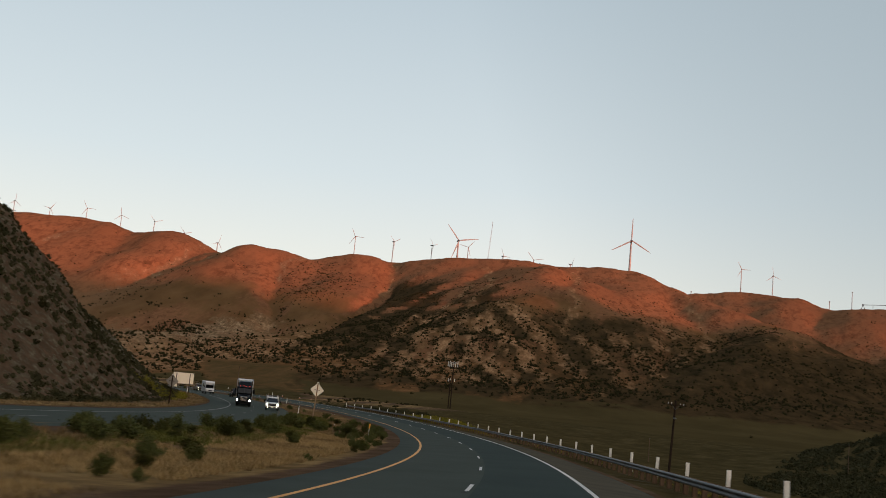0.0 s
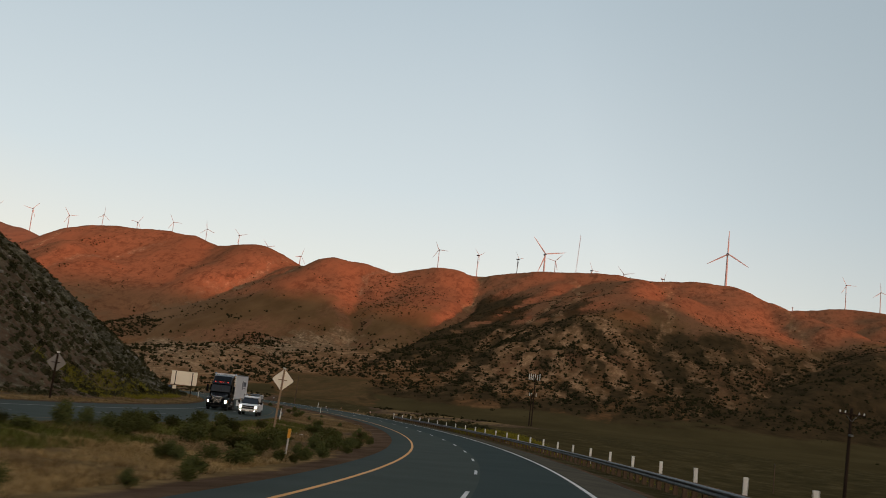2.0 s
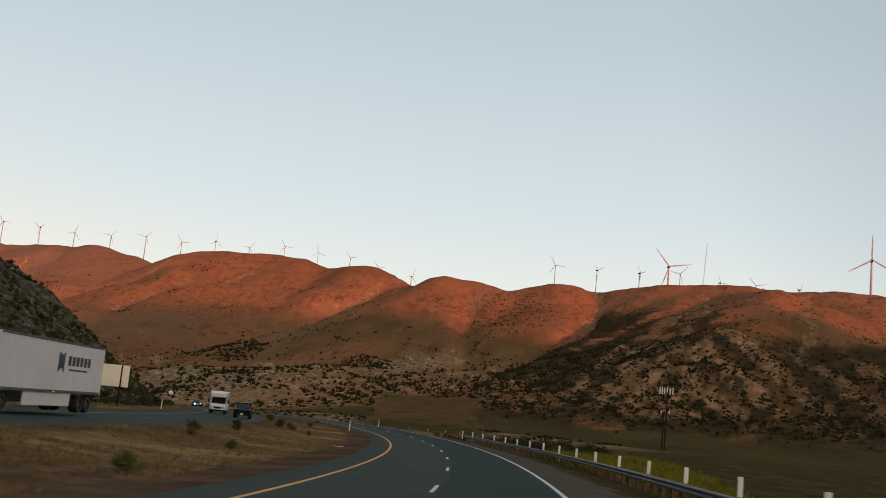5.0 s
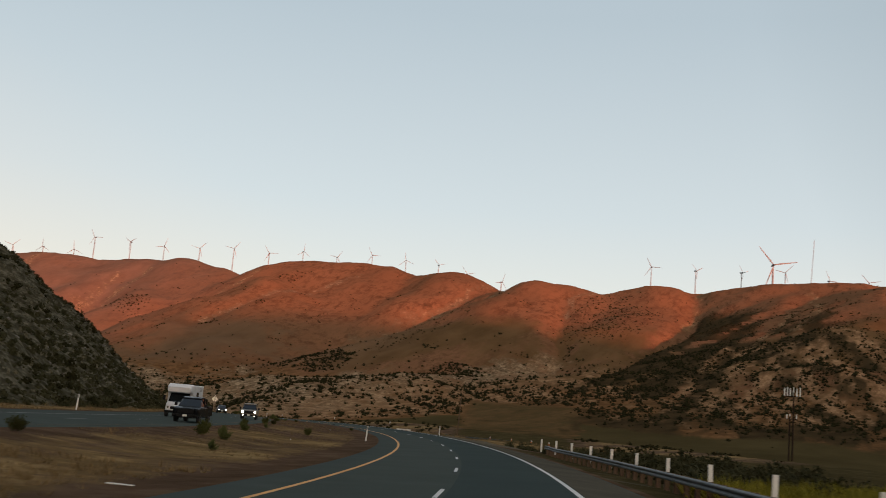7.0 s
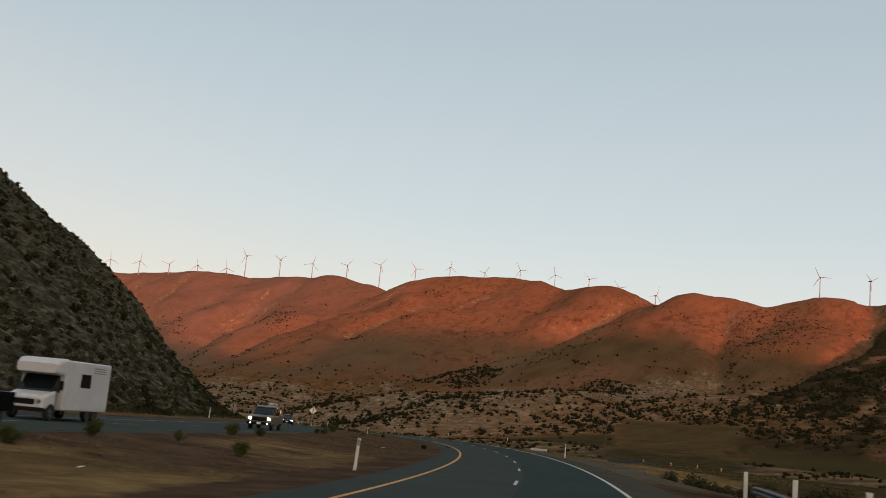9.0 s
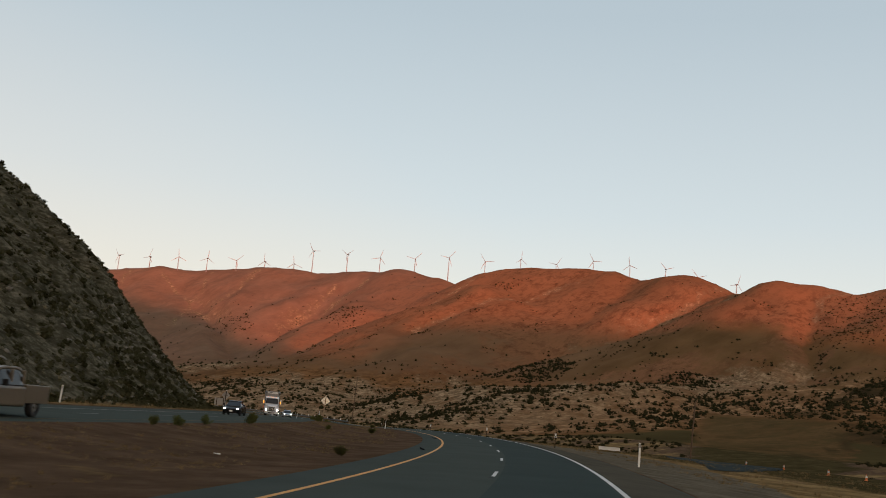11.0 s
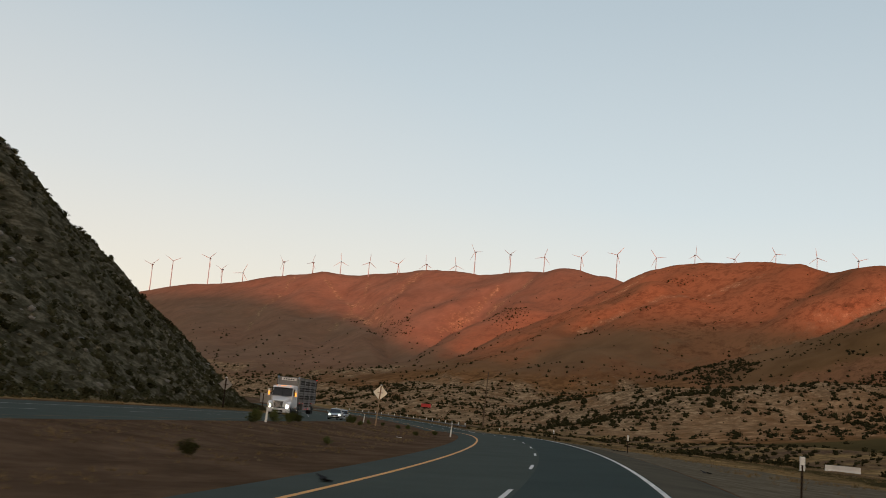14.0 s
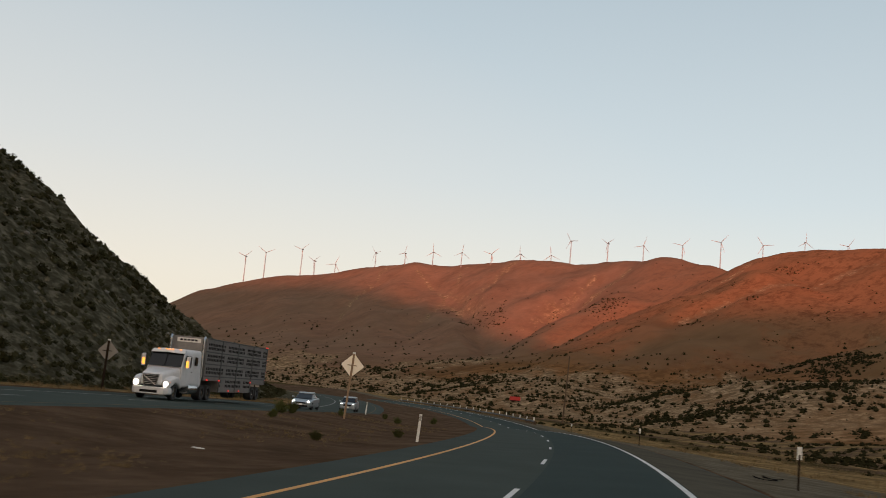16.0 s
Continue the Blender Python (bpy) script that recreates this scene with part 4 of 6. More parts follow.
# ---- barrier block, cones, litter ----
def barrier(s, d, turn):
    ob = thing("concrete_barrier", stand(s, d, turn), "white concrete barrier lying beside the gravel pullout", "barrier")
    prof = [(-0.4, 0.0), (0.4, 0.0), (0.38, 0.12), (0.2, 0.38), (0.13, 0.86), (-0.13, 0.86), (-0.2, 0.38), (-0.38, 0.12)]
    part("block", loft(bare(), [[(x, y * k, z * k) for y, z in prof] for x, k in ((-2.1, 0.96), (-2.06, 1.0), (2.06, 1.0), (2.1, 0.96))]), CONCRETE, ob)
    for x in (-1.2, 1.2):
        part("foot", box(bare(), (x - 0.25, -0.44, -0.05), (x + 0.25, 0.44, 0.06), 0.01), CONCRETE, ob)
    return ob


barrier(466, 42.2, 72)
ORANGE = material("orange_plastic", [(0.3, (0.5, 0.12, 0.03)), (0.7, (0.62, 0.17, 0.04))], 3, 8, 0.6, 0.02)
for s, d in ((419, 47), (415, 51), (389, 44), (382, 45)):
    cone = thing("traffic_cone", stand(s, d), "orange and white traffic cone beside the side track", "traffic cone", "traffic cones by the side track")
    part("base", box(bare(), (-0.19, -0.19, 0), (0.19, 0.19, 0.04), 0.01), ORANGE, cone)
    part("body", pipe(bare(), (0, 0, 0.04), (0, 0, 0.72), 0.15, 0.04, 14), ORANGE, cone)
    part("band", pipe(bare(), (0, 0, 0.32), (0, 0, 0.58), 0.108, 0.072, 14), POST_WHITE, cone)
ss, dd = np.meshgrid(np.linspace(0, 1, 30), np.linspace(0, 1, 6), indexing="ij")
q = on_line(349 + 85 * ss, (16 + 22.5 * ss) * (1 - dd) + (17.5 + 43 * ss) * dd)
zz, _ = land_height(q[..., 0], q[..., 1])
track = tagged(sheet("side_road", q[..., 0][:, ::-1], q[..., 1][:, ::-1], zz[:, ::-1] + 0.06, SIDE_LANE), "dark asphalt side track leaving the gravel pullout", "road", kind="structure")
for s, d, turn, long in ((124.9, -14.1, 35, 1.0), (125.6, -14.6, -20, 0.7), (191.6, -9.3, 80, 0.7), (243, -13.5, 10, 0.4), (300, -12, 50, 0.35), (411, -11.4, 70, 0.4)):
    lit = tagged(part("plastic_strip", box(bare(), (-long / 2, -0.04, 0.0), (long / 2, 0.04, 0.03), 0.01), POST_WHITE), "white plastic strip lying on the median dirt", "litter", "litter on the median")
    lit.matrix_world = stand(s, d, turn)


def tyre_shred(s, d, turn, long):
    """A torn, curled strip of tread."""
    bm = bmesh.new()
    rows = []
    for k in range(7):
        x = (k / 6 - 0.5) * long
        lift = 0.03 + 0.07 * (k / 6 - 0.4) ** 2 * 4
        w = 0.11 + 0.03 * math.sin(k * 2.3)
        rows.append([(x, -w, lift * 0.4), (x, w, lift), (x, w, lift + 0.02), (x, -w, lift * 0.4 + 0.02)])
    ob = tagged(part("tyre_shred", loft(bm, rows), TAR), "torn black strip of tyre tread lying on the shoulder", "debris", "tyre shreds on the shoulder")
    ob.matrix_world = stand(s, d, turn)


for s, d, turn, long in ((423.8, 6.0, 62, 0.9), (387.1, 6.1, 20, 0.7), (425.5, 6.6, 80, 0.8), (359.1, -6.3, 30, 0.6), (322, -6.5, 10, 0.4)):
    tyre_shred(s, d, turn, long)


# ---- wind turbines ----
def wind_turbine():
    ob = thing("wind_turbine", Matrix.Identity(4), "white three-bladed wind turbine on a hill crest", "wind turbine", "wind turbines on the ridge")
    part("tower", pipe(bare(), (0, 0, -1.5), (0, 0, 29.5), 1.0, 0.62, 14), TURBINE, ob)
    rings = []
    for x, r in ((-2.2, 0.7), (-1.6, 1.05), (2.6, 1.05), (3.4, 0.6)):
        rings.append([(-x, r * math.cos(a), 30 + r * 1.05 * math.sin(a)) for a in np.linspace(0, 2 * math.pi, 10, endpoint=False)])
    part("nacelle", loft(bare(), rings), TURBINE_GREY, ob)
    hub = part("hub", pipe(bare(), (0, 0, 0), (1.4, 0, 0), 0.9, 0.35, 12), TURBINE_GREY, ob)
    hub.location = (2.2, 0, 30)
    for k in range(3):
        rings = []
        for z, w, th in ((0.6, 0.4, 0.4), (2.5, 0.5, 0.3), (5, 0.6, 0.22), (11, 0.45, 0.14), (17, 0.28, 0.08), (19, 0.14, 0.04)):
            rings.append([(0.7 + th * math.sin(a), w * math.cos(a) - 0.25 * w, z) for a in np.linspace(0, 2 * math.pi, 8, endpoint=False)])
        bm = loft(bare(), rings)
        bm.transform(Matrix.Rotation(radians(120 * k), 4, "X"))
        part("blade", bm, TURBINE, hub)
    return ob


def place_turbine(first, x, y, hub_z, grow, turn, spin):
    z = float(land_height(np.array([float(x)]), np.array([float(y)]))[0][0])
    ob = first if first.get("used") is None else copy_thing(first, Matrix.Identity(4))
    first["used"] = 1
    ob.matrix_world = pose(x, y, z, 0, 0, turn) @ Matrix.Scale(grow, 4)
    tall = (hub_z - z) / 30 / grow
    for c in ob.children:
        if c.name.startswith("hub"):
            c.rotation_euler = (radians(spin), 0, 0)
            c.location.z = 30 * tall
        elif c.name.startswith("tower"):
            c.scale = (1, 1, tall)
        else:
            c.location.z = 30 * (tall - 1)
    return ob


FARM = [  # place and hub height
    (-1918, 1206, 213), (-1884, 1230, 222), (-1834, 1280, 233), (-1848, 1317, 217), (-1828, 1351, 215), (-1729, 1377, 236), (-1641, 1383, 232),
    (-1596, 1412, 236), (-1549, 1440, 237), (-1501, 1468, 236), (-1461, 1500, 239), (-1426, 1539, 241), (-1382, 1542, 264), (-1324, 1571, 261),
    (-1268, 1596, 258), (-1209, 1622, 259), (-1132, 1620, 259), (-1088, 1665, 259), (-1094, 1783, 283), (-1040, 1818, 279), (-978, 1844, 288),
]
FARM_2 = [
    (-912, 1857, 281), (-843, 1857, 273), (-718, 1708, 234), (-638, 1666, 216), (-401, 1680, 246), (-343, 1723, 248), (-277, 1735, 248), (-216, 1754, 252), (-154, 1750, 240),
    (-97, 1697, 230), (-36, 1719, 230), (271, 1915, 270), (325, 1902, 260),
]
rng = random.Random(11)
first = wind_turbine()
for x, y, h in FARM + FARM_2:
    place_turbine(first, x, y, h, 0.98 if x < -1800 else 0.86, -55 + rng.uniform(-35, 35), rng.uniform(0, 120))
giant = place_turbine(first, 59, 1643, 265, 1.9, -85, 0)
giant_2 = place_turbine(first, -226, 1692, 253, 1.8, -70, 40)
for ob in (giant, giant_2):
    tagged(ob, "large white wind turbine towering over the hill crest")
mast_z = float(land_height(np.array([-168.0]), np.array([1631.0]))[0][0])
mast = thing("lattice_mast", pose(-168, 1631, mast_z, 0, 3, 0), "thin grey lattice mast on the ridge", "mast")
for a in (0, 120, 240):
    c, s_ = math.cos(radians(a)), math.sin(radians(a))
    part("leg", pipe(bare(), (0.7 * c, 0.7 * s_, -5), (0.35 * c, 0.35 * s_, 68), 0.12, 0.09, 6), TURBINE, mast)
bm = bare()
for k in range(22):
    for a in (0, 120, 240):
        r0 = 0.7 - 0.35 * k / 22
        pipe(bm, (r0 * math.cos(radians(a)), r0 * math.sin(radians(a)), 3 * k), (r0 * math.cos(radians(a + 120)), r0 * math.sin(radians(a + 120)), 3 * k + 3), 0.07, None, 5)
part("lacing", bm, TURBINE, mast)


# ---- small posts on the far right crest ----
for x, y, tall in ((152, 1590, 9), (402, 1800, 14), (433, 1778, 30)):
    z = float(land_height(np.array([float(x)]), np.array([float(y)]))[0][0])
    ob = thing("ridge_post", pose(x, y, z), "thin dark post on the far ridge", "post", "posts on the far ridge")
    part("pole", pipe(bare(), (0, 0, -2), (0, 0, tall), 0.6, 0.4, 8), TURBINE_GREY, ob)
    part("head", box(bare(), (-0.9, -0.9, tall - 0.4), (0.9, 0.9, tall + 0.8), 0.1), TURBINE_GREY, ob)


# ---- the steel boom lying on a trestle at the end of the ridge ----
bx, by = 448.0, 1768.0
bz = float(land_height(np.array([bx]), np.array([by]))[0][0])
boom = thing("steel_boom", pose(bx, by, bz, 0, 0, -28), "long dark steel boom resting on a trestle on the ridge", "crane boom")
for dx in (-4.5, 5.0):
    part("leg", pipe(bare(), (dx, 0, -1.5), (0.4, 0, 9.5), 0.45, 0.35, 8), TURBINE_GREY, boom)
part("head", box(bare(), (-1.4, -0.8, 8.8), (1.6, 0.8, 11.0), 0.2), TURBINE_GREY, boom)
part("beam", box(bare(), (0.0, -0.4, 9.6), (62.0, 0.4, 10.4), 0.1), TURBINE_GREY, boom)
part("prop", pipe(bare(), (16.0, 0, -2.5), (16.0, 0, 9.8), 0.35, 0.3, 8), TURBINE_GREY, boom)


# ---- vehicles on the other carriageway, standing with their lamps on ----
def paint(name, c, rough=0.35, metal=0.0, spec=None):
    d = tuple(v * 0.85 for v in c)
    return material(name, [(0.35, d), (0.65, c)], 0.7, 6, rough, 0.0, metal, spec=spec)


BLACK_PAINT, WHITE_PAINT, SILVER_PAINT, RED_PAINT = material("dark_car_paint", [(0.35, (0.004, 0.005, 0.006)), (0.65, (0.006, 0.007, 0.008))], 0.7, 6, 0.22, 0.0, spec=0.06), paint("white_car_paint", (0.62, 0.62, 0.62)), paint("silver_car_paint", (0.30, 0.34, 0.37), 0.35, 0.4), paint("red_paint", (0.42, 0.03, 0.025))
TRAILER_WHITE = material("white_trailer_sheet", [(0.3, (0.5, 0.5, 0.52)), (0.7, (0.62, 0.62, 0.63))], 0.5, 10, 0.5, 0.05)
ALLOY = material("dull_aluminium", [(0.3, (0.16, 0.155, 0.15)), (0.7, (0.27, 0.26, 0.25))], 0.7, 10, 0.5, 0.1, 0.5)
GLASS = paint("dark_window_glass", (0.008, 0.010, 0.012), 0.08, 0.0, 0.35)
RUBBER = material("tyre_rubber", [(0.3, (0.012, 0.012, 0.012)), (0.7, (0.022, 0.022, 0.022))], 4, 8, 0.9, 0.1)
CHROME = paint("chrome", (0.5, 0.5, 0.5), 0.2, 0.9)
DARK_TRIM = paint("dark_trim", (0.012, 0.012, 0.012), 0.7, 0.0, 0.1)
LOGO_BLUE = paint("dark_blue_lettering", (0.03, 0.04, 0.07), 0.5)
LAMP = material("headlamp", [(0.3, (0.8, 0.8, 0.8)), (0.7, (0.9, 0.9, 0.9))], 1, 4, 0.3, 0, emit=((1.0, 0.86, 0.66), 14.0))
AMBER = material("amber_lamp", [(0.3, (0.6, 0.2, 0.02)), (0.7, (0.7, 0.25, 0.02))], 1, 4, 0.3, 0, emit=((1.0, 0.35, 0.05), 1.6))
RED_LAMP = material("red_lamp", [(0.3, (0.5, 0.02, 0.02)), (0.7, (0.6, 0.02, 0.02))], 1, 4, 0.3, 0, emit=((1.0, 0.06, 0.04), 0.8))


def rounded(x, w, z0, z1, r=0.12, top=None):
    """A ring across a body: half width w below, top half width, rounded corners."""
    t = w if top is None else top
    r = min(r, (z1 - z0) * 0.45)
    out = []
    for cy, cz, hw, a0 in ((1, z0 + r, w, -90), (1, z1 - r, t, 0), (-1, z1 - r, t, 90), (-1, z0 + r, w, 180)):
        for k in range(4):
            a = radians(a0 + 30 * k)
            out.append((x, cy * (hw - r) + r * math.cos(a), cz + r * math.sin(a)))
    return out


def body_of(stations):
    return loft(bare(), [rounded(*s) for s in stations])


def wheel(parent, x, y, r, w):
    bm = bare()
    prof = [(0.62 * r, -w / 2), (0.93 * r, -w / 2), (r, -w * 0.36), (r, w * 0.36), (0.93 * r, w / 2), (0.62 * r, w / 2)]
    n = 20
    vs = [[bm.verts.new((q * math.cos(6.2832 * k / n), h, q * math.sin(6.2832 * k / n))) for q, h in prof] for k in range(n)]
    for k in range(n):
        a, b = vs[k], vs[(k + 1) % n]
        for i in range(len(prof)):
            j = (i + 1) % len(prof)
            bm.faces.new((a[i], a[j], b[j], b[i]))
    bmesh.ops.recalc_face_normals(bm, faces=bm.faces)
    ob = part("wheel", bm, RUBBER, parent)
    ob.location = (x, y, r)
    rim = bare()
    bmesh.ops.create_cone(rim, cap_ends=True, segments=16, radius1=0.6 * r, radius2=0.6 * r, depth=w * 0.7, matrix=Matrix.Rotation(radians(90), 4, "X"))
    bmesh.ops.create_cone(rim, cap_ends=True, segments=10, radius1=0.2 * r, radius2=0.16 * r, depth=w * 0.9, matrix=Matrix.Rotation(radians(90), 4, "X"))
    part("rim", rim, CHROME, ob)
    return ob


def oncoming(s, d, name, label, category):
    return thing(name, stand(s, d, 180), label, category, "vehicles on the other carriageway")


def lamp_pair(ob, x, y, z, r, mat=LAMP, name="headlight"):
    for k in (-1, 1):
        bm = bare()
        pipe(bm, (x - 0.06, k * y, z), (x + 0.02, k * y, z), r * 1.1, r, 14)
        part(name, bm, mat, ob)


def plate_bar(ob, x, z):
    part("number_plate", box(bare(), (x - 0.01, -0.16, z - 0.08), (x + 0.012, 0.16, z + 0.08), 0.004), POST_WHITE, ob)


def sedan(s, d, coat, label):
    ob = oncoming(s, d, "sedan", label, "car")
    part("body", body_of([(2.36, 0.62, 0.36, 0.60, 0.1), (2.28, 0.78, 0.26, 0.68, 0.12), (1.95, 0.85, 0.22, 0.76, 0.14), (1.3, 0.89, 0.2, 0.86, 0.14), (0.8, 0.9, 0.2, 0.93, 0.12), (-1.2, 0.9, 0.2, 0.97, 0.12), (-1.9, 0.87, 0.24, 0.98, 0.14), (-2.28, 0.8, 0.34, 0.94, 0.14), (-2.38, 0.66, 0.42, 0.84, 0.12)]), coat, ob)
    part("glasshouse", body_of([(1.15, 0.74, 0.86, 0.93, 0.04, 0.72), (0.35, 0.79, 0.88, 1.38, 0.1, 0.60), (-0.9, 0.79, 0.9, 1.40, 0.1, 0.58), (-1.75, 0.76, 0.92, 1.02, 0.04, 0.68)]), GLASS, ob)
    part("roof", body_of([(0.42, 0.6, 1.34, 1.39, 0.02), (0.1, 0.62, 1.37, 1.45, 0.05), (-0.8, 0.62, 1.37, 1.46, 0.05), (-1.15, 0.58, 1.31, 1.36, 0.02)]), coat, ob)
    for k in (-1, 1):
        part("pillar", loft(bare(), [[(x + a, k * (y + b), z) for a, b in ((-0.05, -0.02), (0.05, -0.02), (0.05, 0.02), (-0.05, 0.02))] for x, y, z in ((-0.35, 0.81, 0.9), (-0.3, 0.62, 1.4))]), coat, ob)
        part("mirror", box(bare(), (0.72, k * 0.98 - 0.1, 0.95), (0.86, k * 0.98 + 0.1, 1.1), 0.04), coat, ob)
        for x in (1.42, -1.42):
            wheel(ob, x, k * 0.78, 0.33, 0.22)
    part("grille", box(bare(), (2.3, -0.42, 0.52), (2.37, 0.42, 0.64), 0.02), DARK_TRIM, ob)
    part("air_intake", box(bare(), (2.28, -0.6, 0.28), (2.38, 0.6, 0.4), 0.02), DARK_TRIM, ob)
    lamp_pair(ob, 2.28, 0.62, 0.64, 0.11)
    plate_bar(ob, 2.385, 0.46)
    return ob


def pickup(s, d, coat, label, rack=False, lit=True, trim=CHROME):
    ob = oncoming(s, d, "pickup_truck", label, "pickup truck")
    part("body", body_of([(2.9, 0.8, 0.45, 0.95, 0.1), (2.82, 0.96, 0.4, 1.08, 0.14), (2.3, 1.0, 0.4, 1.18, 0.16), (1.45, 1.0, 0.4, 1.22, 0.12), (-0.9, 1.0, 0.4, 1.2, 0.1)]), coat, ob)
    part("cab", body_of([(1.55, 0.88, 1.15, 1.24, 0.04, 0.86), (0.75, 0.9, 1.15, 1.86, 0.1, 0.72), (-0.6, 0.9, 1.15, 1.9, 0.1, 0.72), (-0.92, 0.88, 1.15, 1.7, 0.1, 0.74)]), GLASS, ob)
    part("roof", body_of([(0.85, 0.72, 1.8, 1.88, 0.03), (0.4, 0.75, 1.84, 1.96, 0.06), (-0.5, 0.75, 1.84, 1.97, 0.06), (-0.9, 0.72, 1.74, 1.84, 0.04)]), coat, ob)
    bed = bare()
    box(bed, (-2.9, -1.0, 0.55), (-0.92, -0.88, 1.28), 0.03)
    box(bed, (-2.9, 0.88, 0.55), (-0.92, 1.0, 1.28), 0.03)
    box(bed, (-2.92, -1.0, 0.55), (-2.82, 1.0, 1.28), 0.03)
    box(bed, (-2.9, -0.9, 0.6), (-0.92, 0.9, 0.7))
    part("bed", bed, coat, ob)
    for k in (-1, 1):
        for x in (0.1, -0.88):
            part("pillar", box(bare(), (x - 0.05, k * 0.82 - 0.05, 1.15), (x + 0.05, k * 0.82 + 0.05, 1.85), 0.02), coat, ob)
        part("mirror", box(bare(), (1.05, k * 1.14 - 0.11, 1.2), (1.2, k * 1.14 + 0.11, 1.46), 0.04), DARK_TRIM, ob)
        for x in (1.85, -1.85):
            wheel(ob, x, k * 0.86, 0.41, 0.27)
    part("grille", box(bare(), (2.82, -0.6, 0.72), (2.93, 0.6, 1.04), 0.03), DARK_TRIM, ob)
    part("grille_bar", box(bare(), (2.92, -0.58, 0.86), (2.95, 0.58, 0.91), 0.01), trim, ob)
    part("bumper", box(bare(), (2.8, -0.98, 0.42), (3.02, 0.98, 0.64), 0.05), trim, ob)
    lamp_pair(ob, 2.88, 0.76, 0.9, 0.12, LAMP if lit else GLASS)
    lamp_pair(ob, 3.0, 0.7, 0.52, 0.06, LAMP if lit else GLASS, "fog_lamp")
    plate_bar(ob, 3.03, 0.54)
    if rack:
        bm = bare()
        for x in (-1.1, -2.7):
            for k in (-1, 1):
                pipe(bm, (x, k * 0.94, 1.25), (x, k * 0.94, 2.1), 0.03)
            pipe(bm, (x, -0.94, 2.1), (x, 0.94, 2.1), 0.03)
        part("rack", bm, METAL, ob)
        for k in (-1, 1):
            part("tool_box", box(bare(), (-2.4, k * 0.8 - 0.16, 1.75), (-1.2, k * 0.8 + 0.16, 2.15), 0.03), coat, ob)
    return ob


def suv(s, d, coat, label):
    ob = oncoming(s, d, "suv", label, "car")
    part("body", body_of([(2.35, 0.74, 0.42, 0.86, 0.1), (2.25, 0.88, 0.34, 0.98, 0.14), (1.5, 0.93, 0.3, 1.06, 0.14), (0.9, 0.94, 0.3, 1.1, 0.1), (-2.0, 0.94, 0.32, 1.12, 0.12), (-2.35, 0.86, 0.4, 1.08, 0.14)]), coat, ob)
    part("glasshouse", body_of([(1.15, 0.8, 1.02, 1.1, 0.04), (0.5, 0.86, 1.05, 1.62, 0.1, 0.7), (-1.7, 0.86, 1.05, 1.64, 0.1, 0.7), (-2.2, 0.84, 1.05, 1.2, 0.06, 0.78)]), GLASS, ob)
    part("roof", body_of([(0.55, 0.68, 1.58, 1.63, 0.02), (0.2, 0.71, 1.61, 1.71, 0.05), (-1.6, 0.71, 1.61, 1.72, 0.05), (-1.95, 0.68, 1.5, 1.56, 0.02)]), coat, ob)
    for k in (-1, 1):
        for x in (-0.15, -1.25):
            part("pillar", loft(bare(), [[(x + a, k * (y + b), z) for a, b in ((-0.06, -0.02), (0.06, -0.02), (0.06, 0.02), (-0.06, 0.02))] for y, z in ((0.88, 1.08), (0.72, 1.63))]), coat, ob)
        part("mirror", box(bare(), (0.8, k * 1.04 - 0.1, 1.08), (0.94, k * 1.04 + 0.1, 1.26), 0.04), coat, ob)
        for x in (1.4, -1.4):
            wheel(ob, x, k * 0.82, 0.37, 0.24)
    part("grille", box(bare(), (2.27, -0.45, 0.66), (2.37, 0.45, 0.86), 0.02), DARK_TRIM, ob)
    lamp_pair(ob, 2.28, 0.66, 0.84, 0.12)
    plate_bar(ob, 2.37, 0.54)
    return ob


